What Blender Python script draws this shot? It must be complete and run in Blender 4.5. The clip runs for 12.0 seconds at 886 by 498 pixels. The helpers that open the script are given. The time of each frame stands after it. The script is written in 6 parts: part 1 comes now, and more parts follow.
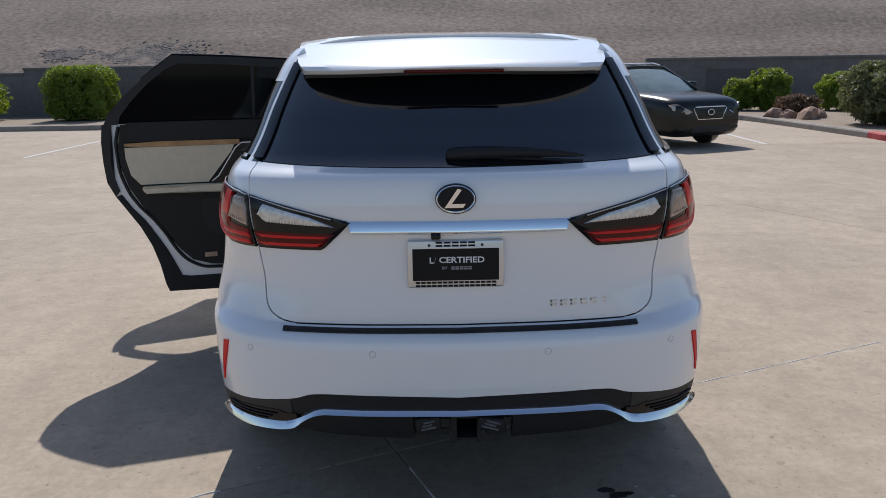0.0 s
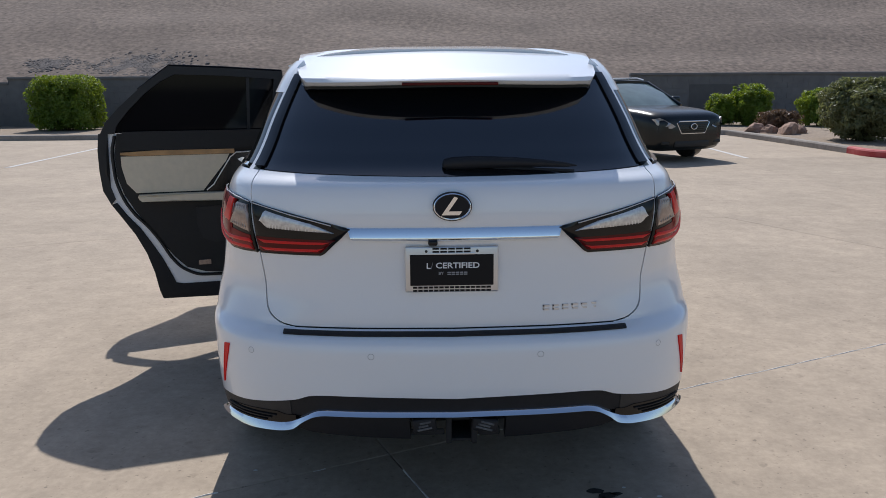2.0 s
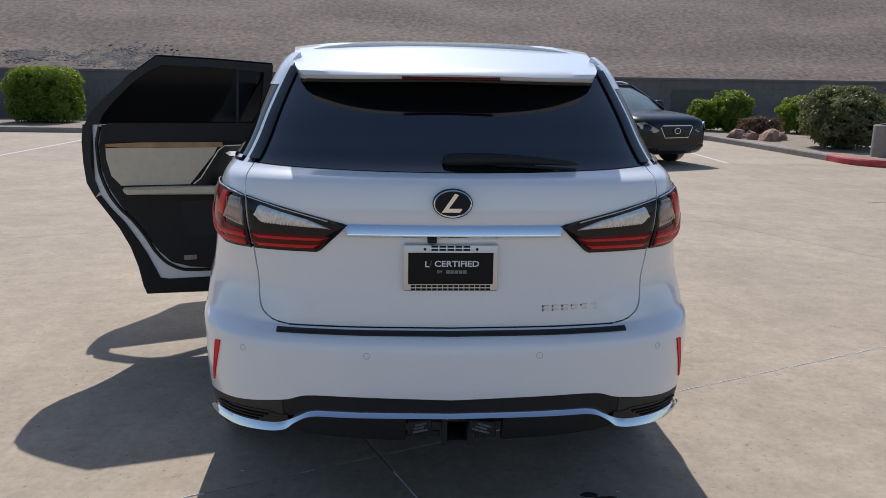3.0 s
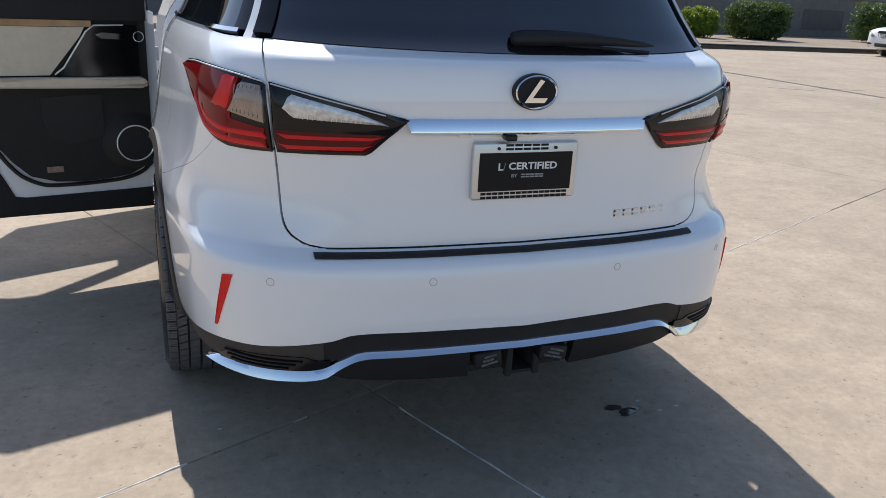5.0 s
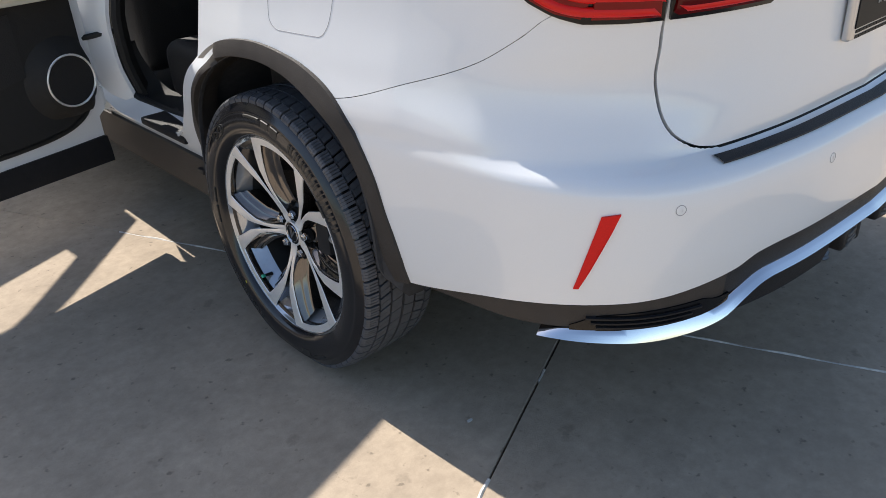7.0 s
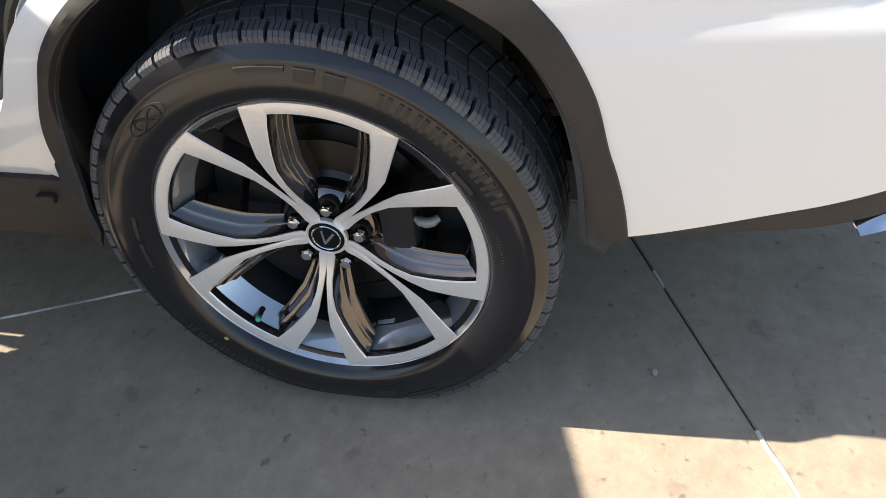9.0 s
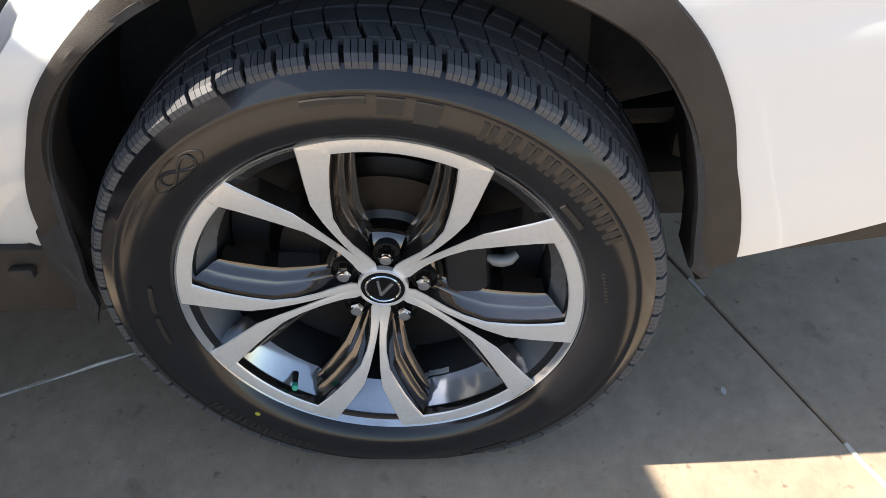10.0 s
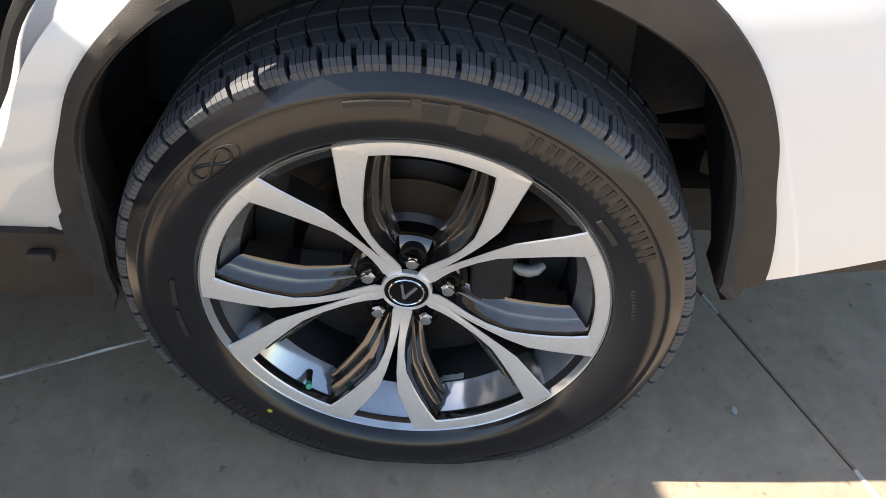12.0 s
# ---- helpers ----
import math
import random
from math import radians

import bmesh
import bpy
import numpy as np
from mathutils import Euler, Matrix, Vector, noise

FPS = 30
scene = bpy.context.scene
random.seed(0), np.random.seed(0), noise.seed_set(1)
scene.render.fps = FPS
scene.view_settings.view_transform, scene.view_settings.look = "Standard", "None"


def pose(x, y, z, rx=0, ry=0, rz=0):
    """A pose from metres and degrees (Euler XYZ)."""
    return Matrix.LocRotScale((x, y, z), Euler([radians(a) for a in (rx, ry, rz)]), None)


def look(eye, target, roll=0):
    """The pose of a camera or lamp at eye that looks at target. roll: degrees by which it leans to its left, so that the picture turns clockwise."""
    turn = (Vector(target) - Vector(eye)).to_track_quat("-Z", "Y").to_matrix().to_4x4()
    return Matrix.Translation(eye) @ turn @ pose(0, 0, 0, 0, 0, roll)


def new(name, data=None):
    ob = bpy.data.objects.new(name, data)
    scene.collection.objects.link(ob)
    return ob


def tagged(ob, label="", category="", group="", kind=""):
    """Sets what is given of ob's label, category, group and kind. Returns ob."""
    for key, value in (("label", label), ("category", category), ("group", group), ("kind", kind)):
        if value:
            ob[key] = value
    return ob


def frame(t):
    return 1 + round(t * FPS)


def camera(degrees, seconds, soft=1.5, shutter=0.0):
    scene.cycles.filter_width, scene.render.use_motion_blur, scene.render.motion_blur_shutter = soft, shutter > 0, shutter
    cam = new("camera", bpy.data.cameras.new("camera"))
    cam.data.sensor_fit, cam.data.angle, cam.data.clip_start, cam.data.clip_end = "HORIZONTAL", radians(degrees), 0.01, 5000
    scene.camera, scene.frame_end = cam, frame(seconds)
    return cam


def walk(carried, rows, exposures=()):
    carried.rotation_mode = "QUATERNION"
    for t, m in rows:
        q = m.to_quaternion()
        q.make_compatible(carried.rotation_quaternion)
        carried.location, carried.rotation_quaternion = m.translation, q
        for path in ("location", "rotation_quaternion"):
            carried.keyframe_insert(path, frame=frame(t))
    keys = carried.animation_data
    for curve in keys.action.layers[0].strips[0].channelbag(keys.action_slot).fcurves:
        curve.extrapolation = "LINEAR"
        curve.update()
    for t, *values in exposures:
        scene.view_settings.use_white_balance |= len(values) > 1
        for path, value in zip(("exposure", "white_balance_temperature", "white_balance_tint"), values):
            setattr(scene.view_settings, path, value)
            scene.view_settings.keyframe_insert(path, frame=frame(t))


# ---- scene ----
cam = camera(59.9, 12.0, soft=0.7)
PATH = [
    (0, (-0.069, -2.246, 1.513), (-0.049, -0.298, 1.064), -0.9),
    (0.5, (-0.092, -2.334, 1.513), (-0.067, -0.383, 1.073), -1.0),
    (1, (-0.101, -2.335, 1.513), (-0.066, -0.382, 1.084), -0.8),
    (1.5, (-0.109, -2.336, 1.509), (-0.057, -0.381, 1.089), -0.6),
    (2, (-0.109, -2.332, 1.512), (-0.048, -0.377, 1.094), -0.4),
    (2.5, (-0.123, -2.328, 1.506), (-0.044, -0.373, 1.092), -0.0),
    (2.7, (-0.138, -2.316, 1.506), (-0.053, -0.362, 1.091), 0.4),
    (4.3, (-0.493, -1.957, 1.377), (-0.05, -0.064, 0.907), 2.7),
    (4.5, (-0.588, -1.887, 1.39), (-0.075, -0.031, 0.853), 3.3),
    (5, (-0.902, -1.718, 1.375), (-0.228, 0.052, 0.734), 3.0),
    (5.5, (-1.167, -1.466, 1.327), (-0.44, 0.262, 0.629), 1.3),
    (6, (-1.406, -1.174, 1.295), (-0.601, 0.47, 0.489), -0.8),
    (6.5, (-1.631, -0.868, 1.281), (-0.59, 0.593, 0.397), -1.3),
    (7, (-1.776, -0.53, 1.259), (-0.607, 0.789, 0.313), -3.2),
    (7.2, (-1.81, -0.398, 1.26), (-0.587, 0.841, 0.275), -3.9),
    (8.8, (-1.776, 0.556, 1.155), (-0.312, 1.04, -0.119), -5.9),
    (9, (-1.746, 0.651, 1.142), (-0.289, 1.043, -0.17), -6.1),
    (9.5, (-1.671, 0.848, 1.117), (-0.18, 0.973, -0.211), -3.7),
    (10, (-1.614, 0.93, 1.102), (-0.133, 1.048, -0.236), -4.5),
    (10.5, (-1.589, 0.956, 1.096), (-0.113, 1.058, -0.249), -4.4),
    (11, (-1.589, 0.964, 1.1), (-0.117, 1.052, -0.251), -4.2),
    (11.5, (-1.597, 0.967, 1.103), (-0.124, 1.046, -0.247), -3.7),
    (12, (-1.599, 0.978, 1.107), (-0.124, 1.073, -0.241), -0.8),
]
EXPOSURES = [(0, 0.0, 6100, 11), (2.7, 0.03, 6100, 11), (4.3, 0.05, 6150, 11), (5.0, 0.42, 6200, 10), (5.5, 0.69, 6400, 10), (6.5, 0.81, 6500, 10), (7.2, 0.83, 6650, 10), (8.8, 1.24, 7050, 10), (9.5, 1.43, 7200, 10), (12, 1.54, 7250, 10)]
walk(cam, [(t, look(eye, target, roll)) for t, eye, target, roll in PATH], EXPOSURES)

# ---- daylight ----
SUN_WAY = Vector((0.055, -0.92, -1.0)).normalized()      # the way the sunlight goes
world = bpy.data.worlds.new("sky")
scene.world = world
world.use_nodes = True
wn = world.node_tree.nodes
sky = wn.new("ShaderNodeTexSky")
sky.sky_type, sky.sun_disc = "NISHITA", False
sky.sun_elevation = math.asin(-SUN_WAY.z)
sky.sun_rotation = math.atan2(-SUN_WAY.x, -SUN_WAY.y)
sky.air_density, sky.dust_density = 1.0, 0.9
world.node_tree.links.new(sky.outputs[0], wn["Background"].inputs[0])
wn["Background"].inputs[1].default_value = 0.112
sun = new("sun", bpy.data.lights.new("sun", "SUN"))
sun.data.energy, sun.data.angle, sun.data.color = 4.1, radians(0.53), (1.0, 0.95, 0.88)
sun.rotation_mode = "QUATERNION"
sun.rotation_quaternion = SUN_WAY.to_track_quat("-Z", "Y")
sun.location = -SUN_WAY * 60


# ---- materials ----
def mat(name, color, rough=0.5, metal=0.0, coat=0.0, grain=0.0, scale=20.0, bump=0.0, bump_scale=120.0, spec=0.5, dirt=0.0, dirt_color=(0.25, 0.2, 0.15), dirt_scale=1.5):
    """A surface with colour variation at two scales and fine relief."""
    m = bpy.data.materials.new(name)
    m.use_nodes = True
    nt = m.node_tree
    b = nt.nodes["Principled BSDF"]
    b.inputs["Roughness"].default_value = rough
    b.inputs["Metallic"].default_value = metal
    b.inputs["Coat Weight"].default_value = coat
    b.inputs["Coat Roughness"].default_value = 0.04
    b.inputs["Specular IOR Level"].default_value = spec
    b.inputs["Base Color"].default_value = (*color, 1)
    tc = nt.nodes.new("ShaderNodeTexCoord")
    last = None
    if grain:
        n = nt.nodes.new("ShaderNodeTexNoise")
        n.inputs["Scale"].default_value, n.inputs["Detail"].default_value = scale, 6
        nt.links.new(tc.outputs["Object"], n.inputs["Vector"])
        r = nt.nodes.new("ShaderNodeMapRange")
        r.inputs["From Min"].default_value, r.inputs["From Max"].default_value = 0.25, 0.75
        r.inputs["To Min"].default_value, r.inputs["To Max"].default_value = 1 - grain, 1 + grain
        nt.links.new(n.outputs["Fac"], r.inputs["Value"])
        mul = nt.nodes.new("ShaderNodeVectorMath")
        mul.operation = "SCALE"
        mul.inputs[0].default_value = color
        nt.links.new(r.outputs[0], mul.inputs["Scale"])
        last = mul.outputs[0]
    if dirt:
        n = nt.nodes.new("ShaderNodeTexNoise")
        n.inputs["Scale"].default_value, n.inputs["Detail"].default_value, n.inputs["Roughness"].default_value = dirt_scale, 8, 0.65
        nt.links.new(tc.outputs["Object"], n.inputs["Vector"])
        r = nt.nodes.new("ShaderNodeMapRange")
        r.inputs["From Min"].default_value, r.inputs["From Max"].default_value = 0.45, 0.75
        r.inputs["To Max"].default_value = dirt
        nt.links.new(n.outputs["Fac"], r.inputs["Value"])
        mix = nt.nodes.new("ShaderNodeMix")
        mix.data_type = "RGBA"
        nt.links.new(r.outputs[0], mix.inputs["Factor"])
        if last:
            nt.links.new(last, mix.inputs["A"])
        else:
            mix.inputs["A"].default_value = (*color, 1)
        mix.inputs["B"].default_value = (*dirt_color, 1)
        last = mix.outputs["Result"]
    if last:
        nt.links.new(last, b.inputs["Base Color"])
    if bump:
        n = nt.nodes.new("ShaderNodeTexNoise")
        n.inputs["Scale"].default_value, n.inputs["Detail"].default_value = bump_scale, 4
        nt.links.new(tc.outputs["Object"], n.inputs["Vector"])
        bp = nt.nodes.new("ShaderNodeBump")
        bp.inputs["Strength"].default_value, bp.inputs["Distance"].default_value = bump, 0.004
        nt.links.new(n.outputs["Fac"], bp.inputs["Height"])
        nt.links.new(bp.outputs[0], b.inputs["Normal"])
    return m


def glass_mat(name, color, alpha_mix, rough=0.0):
    """Thin tinted glass: see-through part and a sharp reflection."""
    m = bpy.data.materials.new(name)
    m.use_nodes = True
    b = m.node_tree.nodes["Principled BSDF"]
    b.inputs["Base Color"].default_value = (*color, 1)
    b.inputs["Roughness"].default_value = rough
    b.inputs["IOR"].default_value = 1.5
    b.inputs["Alpha"].default_value = alpha_mix
    return m


PAINT = mat("pearl_white_paint", (0.825, 0.832, 0.838), rough=0.32, coat=1.0, grain=0.012, scale=400, dirt=0.05, dirt_color=(0.62, 0.57, 0.5), dirt_scale=3)
BLACK_PLASTIC = mat("grained_black_plastic", (0.014, 0.014, 0.016), rough=0.5, spec=0.28, grain=0.15, scale=60, bump=0.25, bump_scale=900, dirt=0.06, dirt_color=(0.09, 0.08, 0.07), dirt_scale=5)
CLADDING = mat("sun_greyed_cladding_plastic", (0.050, 0.044, 0.040), rough=0.55, spec=0.22, grain=0.12, scale=30, bump=0.3, bump_scale=900, dirt=0.2, dirt_color=(0.10, 0.088, 0.076), dirt_scale=6)
GLOSS_BLACK = mat("gloss_black_trim", (0.006, 0.006, 0.007), rough=0.12, spec=0.35, coat=0.0, grain=0.05)
SEAL = mat("rubber_seal", (0.012, 0.012, 0.012), rough=0.6, grain=0.1)
CHROME = mat("chrome", (0.82, 0.83, 0.85), rough=0.07, metal=1.0, grain=0.01, scale=80)
LINER = mat("felt_wheel_house_liner", (0.050, 0.050, 0.053), rough=0.85, spec=0.2, grain=0.2, scale=60)
SATIN = mat("machined_aluminium", (0.93, 0.91, 0.88), rough=0.30, metal=0.5, grain=0.04, scale=200, dirt=0.12, dirt_color=(0.4, 0.36, 0.32), dirt_scale=18)
GUN = mat("dark_grey_wheel_paint", (0.16, 0.146, 0.136), rough=0.11, metal=0.9, coat=0.7, grain=0.06, scale=90)
BARREL = mat("wheel_barrel_paint", (0.55, 0.57, 0.60), rough=0.10, metal=0.65, coat=0.6, grain=0.06, scale=40, dirt=0.2, dirt_color=(0.10, 0.09, 0.08), dirt_scale=14)
RUBBER = mat("tyre_rubber", (0.012, 0.012, 0.014), rough=0.17, grain=0.15, scale=25, bump=0.03, bump_scale=200, dirt=0.12, dirt_color=(0.030, 0.029, 0.029), dirt_scale=9, spec=0.62)
RUBBER_MARK = mat("raised_mark_rubber", (0.022, 0.021, 0.020), rough=0.45, grain=0.1, scale=40)
# tread rubber lightened and blued: the sky's reflection is put into its colour
RUBBER_WORN_SKYLIT = mat("tyre_tread_rubber", (0.088, 0.091, 0.100), rough=0.5, grain=0.18, scale=40, bump=0.06, bump_scale=400, dirt=0.3, dirt_color=(0.09, 0.087, 0.084), dirt_scale=20, spec=0.35)
CAST_ALUMINIUM = mat("dull_cast_aluminium", (0.26, 0.28, 0.29), rough=0.45, metal=0.4, grain=0.15, scale=60)
STEEL = mat("brake_steel", (0.05, 0.048, 0.047), rough=0.4, metal=1.0, grain=0.1, scale=30)
# iron parts, and the inner wheel barrel with its shade put into the colour
CAST = mat("cast_iron_and_barrel_shade", (0.030, 0.030, 0.031), rough=0.7, spec=0.2, metal=0.1, grain=0.2, scale=20)
RED_LENS = mat("red_lamp_lens", (0.19, 0.003, 0.004), rough=0.10, spec=0.3, coat=0.0, grain=0.08, scale=60)
BAR_RED = mat("bright_red_light_guide", (0.66, 0.010, 0.007), rough=0.3, coat=0.1, spec=0.3, grain=0.05, scale=60)
DARK_RED = mat("dark_red_lamp_lens", (0.085, 0.0012, 0.0018), rough=0.12, spec=0.3, coat=0.0, grain=0.05, scale=60)
CLEAR_LENS = mat("silvered_clear_lens", (0.62, 0.62, 0.61), rough=0.2, metal=0.4, coat=1.0, grain=0.3, scale=70, bump=0.3, bump_scale=160)
AMBER_LENS = mat("smoked_indicator_lens", (0.30, 0.22, 0.18), rough=0.25, metal=0.4, coat=1.0, grain=0.2, scale=70, bump=0.3, bump_scale=200)
REFLECTOR = mat("red_reflector", (0.70, 0.012, 0.010), rough=0.45, spec=0.25, coat=0.0, grain=0.06, scale=300)
TINT = glass_mat("privacy_glass", (0.005, 0.006, 0.008), 0.985)
TINT.node_tree.nodes["Principled BSDF"].inputs["IOR"].default_value = 1.95
DOOR_TINT = mat("door_privacy_glass", (0.004, 0.004, 0.005), rough=0.05, spec=0.15, grain=0.05)
# pale base colour holds the sky's reflection on the parked cars' windscreens
WINDSCREEN = mat("sky_lit_windscreen", (0.17, 0.22, 0.21), rough=0.06, spec=0.9, grain=0.25, scale=3)
HEADLAMP = mat("clouded_headlamp_lens", (0.34, 0.35, 0.36), rough=0.15, metal=0.5, coat=1.0, grain=0.3, scale=40)
CLEAR_GLASS = glass_mat("green_windscreen_glass", (0.02, 0.03, 0.03), 0.35)
TRIM_BLACK = mat("black_door_trim", (0.013, 0.012, 0.011), rough=0.7, grain=0.15, scale=50, bump=0.3, bump_scale=600)
TRIM_CREAM = mat("parchment_leather", (0.70, 0.60, 0.44), rough=0.5, grain=0.06, scale=30, bump=0.25, bump_scale=350)
WOOD = mat("brown_wood_trim", (0.42, 0.23, 0.085), rough=0.3, coat=0.4, grain=0.3, scale=14)
SEAT = mat("dark_seat_leather", (0.013, 0.012, 0.012), rough=0.6, grain=0.1, scale=20, bump=0.3, bump_scale=250)
PLATE_DARK = mat("plate_insert_black", (0.006, 0.006, 0.007), rough=0.55, spec=0.25, grain=0.05)
BADGE_FACE = mat("dark_blue_emblem_face", (0.006, 0.007, 0.012), rough=0.35, spec=0.25, grain=0.05)
PLATE_WHITE = mat("plate_lettering_white", (0.75, 0.75, 0.75), rough=0.4, grain=0.02)
PLATE_GREY = mat("plate_lettering_grey", (0.30, 0.30, 0.31), rough=0.4, grain=0.02)
FRAME_SILVER = mat("plate_frame_silver", (0.62, 0.63, 0.65), rough=0.28, metal=0.8, grain=0.03)
GREEN_CAP = mat("green_valve_cap", (0.03, 0.42, 0.28), rough=0.4, grain=0.1)
YELLOW_DOT = mat("yellow_paint_dot", (0.45, 0.42, 0.05), rough=0.6, grain=0.1)
SOCKET_TAPE = mat("worn_pale_cap_print", (0.10, 0.10, 0.10), rough=0.8, grain=0.5, scale=120)
LABEL = mat("paper_label", (0.55, 0.55, 0.52), rough=0.7, grain=0.1)


# ---- building helpers ----
def pchip(xs, ys):
    """A smooth monotone curve through the given stations."""
    xs, ys = np.array(xs, float), np.array(ys, float)
    h, d = np.diff(xs), np.diff(ys) / np.diff(xs)
    m = np.zeros(len(xs))
    for i in range(1, len(xs) - 1):
        if d[i - 1] * d[i] > 0:
            w1, w2 = 2 * h[i] + h[i - 1], h[i] + 2 * h[i - 1]
            m[i] = (w1 + w2) / (w1 / d[i - 1] + w2 / d[i])
    m[0], m[-1] = d[0], d[-1]

    def f(x):
        x = min(max(float(x), xs[0]), xs[-1])
        i = min(int(np.searchsorted(xs, x, side="right")) - 1, len(xs) - 2)
        t = (x - xs[i]) / h[i]
        return float((2 * t**3 - 3 * t**2 + 1) * ys[i] + (t**3 - 2 * t**2 + t) * h[i] * m[i] + (3 * t**2 - 2 * t**3) * ys[i + 1] + (t**3 - t**2) * h[i] * m[i + 1])
    return f


def mesh_of(name, verts, faces, material, smooth=35):
    me = bpy.data.meshes.new(name)
    me.from_pydata([tuple(v) for v in verts], [], faces)
    bm = bmesh.new()
    bm.from_mesh(me)
    bmesh.ops.remove_doubles(bm, verts=bm.verts, dist=1e-5)
    bmesh.ops.recalc_face_normals(bm, faces=bm.faces)
    bm.to_mesh(me)
    bm.free()
    return finish(me, material, smooth)


def finish(me, material, smooth=35):
    me.materials.append(material)
    if smooth:
        me.polygons.foreach_set("use_smooth", [True] * len(me.polygons))
        me.set_sharp_from_angle(angle=radians(smooth))
    me.update()
    return me


def add(name, me, parent=None, label="", m=None):
    ob = new(name, me)
    if parent is not None:
        ob.parent = parent
    if m is not None:
        ob.matrix_basis = m
    if label:
        ob["label"] = label
    return ob


def part(name, verts, faces, material, parent, label="", smooth=35, m=None):
    return add(name, mesh_of(name, verts, faces, material, smooth), parent, label, m)


def bm_part(name, bm, material, parent, label="", smooth=35, m=None):
    me = bpy.data.meshes.new(name)
    bmesh.ops.recalc_face_normals(bm, faces=bm.faces)
    bm.to_mesh(me)
    bm.free()
    return add(name, finish(me, material, smooth), parent, label, m)


def box_bm(x0, x1, y0, y1, z0, z1, bevel=0.0, seg=2, bm=None):
    own = bmesh.new()
    bmesh.ops.create_cube(own, size=1)
    for v in own.verts:
        v.co = Vector(((x0 + x1) / 2 + v.co.x * (x1 - x0), (y0 + y1) / 2 + v.co.y * (y1 - y0), (z0 + z1) / 2 + v.co.z * (z1 - z0)))
    if bevel:
        bmesh.ops.bevel(own, geom=own.edges[:], offset=bevel, segments=seg, profile=0.5, affect="EDGES")
    if bm is None:
        return own
    me = bpy.data.meshes.new("tmp")
    own.to_mesh(me)
    own.free()
    bm.from_mesh(me)
    bpy.data.meshes.remove(me)
    return bm


def grid_shell(rows, thick_rows=None, close_u=False):
    """Verts and faces of a sheet given as rows of points; with thick_rows it becomes a closed plate."""
    n, k = len(rows), len(rows[0])
    verts = [p for r in rows for p in r]
    faces = []
    last = k if close_u else k - 1
    for i in range(n - 1):
        for j in range(last):
            faces.append((i * k + j, i * k + (j + 1) % k, (i + 1) * k + (j + 1) % k, (i + 1) * k + j))
    if thick_rows:
        o = n * k
        verts += [p for r in thick_rows for p in r]
        for i in range(n - 1):
            for j in range(last):
                faces.append((o + i * k + j, o + (i + 1) * k + j, o + (i + 1) * k + (j + 1) % k, o + i * k + (j + 1) % k))
        for j in range(last):
            q = (j + 1) % k
            faces.append((j, o + j, o + q, q))
            faces.append(((n - 1) * k + j, (n - 1) * k + q, o + (n - 1) * k + q, o + (n - 1) * k + j))
        if not close_u:
            for i in range(n - 1):
                faces.append((i * k, (i + 1) * k, o + (i + 1) * k, o + i * k))
                faces.append((i * k + k - 1, o + i * k + k - 1, o + (i + 1) * k + k - 1, (i + 1) * k + k - 1))
    return verts, faces


def tube(points, radius, seg=8, closed=False, radii=None):
    """A round bar along points."""
    pts = [Vector(p) for p in points]
    verts, faces = [], []
    n = len(pts)
    up = Vector((0.13, 0.31, 0.94)).normalized()
    for i, p in enumerate(pts):
        a, b = pts[(i - 1) % n if closed else max(i - 1, 0)], pts[(i + 1) % n if closed else min(i + 1, n - 1)]
        d = (b - a).normalized()
        s1 = d.cross(up).normalized()
        s2 = s1.cross(d)
        rr = radii[i] if radii else radius
        for j in range(seg):
            q = 2 * math.pi * j / seg
            verts.append(p + s1 * rr * math.cos(q) + s2 * rr * math.sin(q))
    for i in range(n if closed else n - 1):
        for j in range(seg):
            faces.append((i * seg + j, i * seg + (j + 1) % seg, ((i + 1) % n) * seg + (j + 1) % seg, ((i + 1) % n) * seg + j))
    if not closed:
        faces.append(tuple(range(seg)))
        faces.append(tuple((n - 1) * seg + j for j in range(seg)))
    return verts, faces


def plate2d(outline, f_front, f_back):
    """A plate from a 2D outline (star-shaped about its middle is not needed: it is triangulated)."""
    bm = bmesh.new()
    fr = [bm.verts.new(f_front(*p)) for p in outline]
    bk = [bm.verts.new(f_back(*p)) for p in outline]
    n = len(outline)
    bm.faces.new(fr)
    bm.faces.new(list(reversed(bk)))
    for i in range(n):
        bm.faces.new((fr[i], bk[i], bk[(i + 1) % n], fr[(i + 1) % n]))
    bmesh.ops.triangulate(bm, faces=[f for f in bm.faces if len(f.verts) > 4], ngon_method="EAR_CLIP")
    return bm


# ---- the body's skin ----
Y0 = pchip([.28, .36, .42, .48, .56, .66, .70, .720, .736, .76, .85, .95, 1.02, 1.06, 1.10, 1.15, 1.195, 1.212, 1.226, 1.30, 1.40, 1.50, 1.55, 1.60, 1.66],
           [.09, .018, .002, -.006, -.012, -.012, -.004, .024, .062, .060, .066, .070, .062, .048, .045, .050, .062, .085, .128, .205, .29, .385, .43, .52, .75])
W = pchip([.25, .35, .45, .60, .75, .85, .95, 1.05, 1.15, 1.21, 1.25, 1.30, 1.40, 1.50, 1.58, 1.66],
          [.875, .905, .928, .938, .942, .922, .900, .884, .866, .842, .812, .785, .745, .70, .655, .575])
CORNER = pchip([0, .3, .5, .6, .7, .76, .81, .86, .90, .94, .97, 1.0], [0, .014, .040, .062, .098, .133, .178, .245, .345, .575, .80, 1.1])
_r = np.concatenate([np.linspace(0, .9, 181), np.linspace(.9, 1, 121)[1:]])
_Y = np.array([CORNER(r) for r in _r])
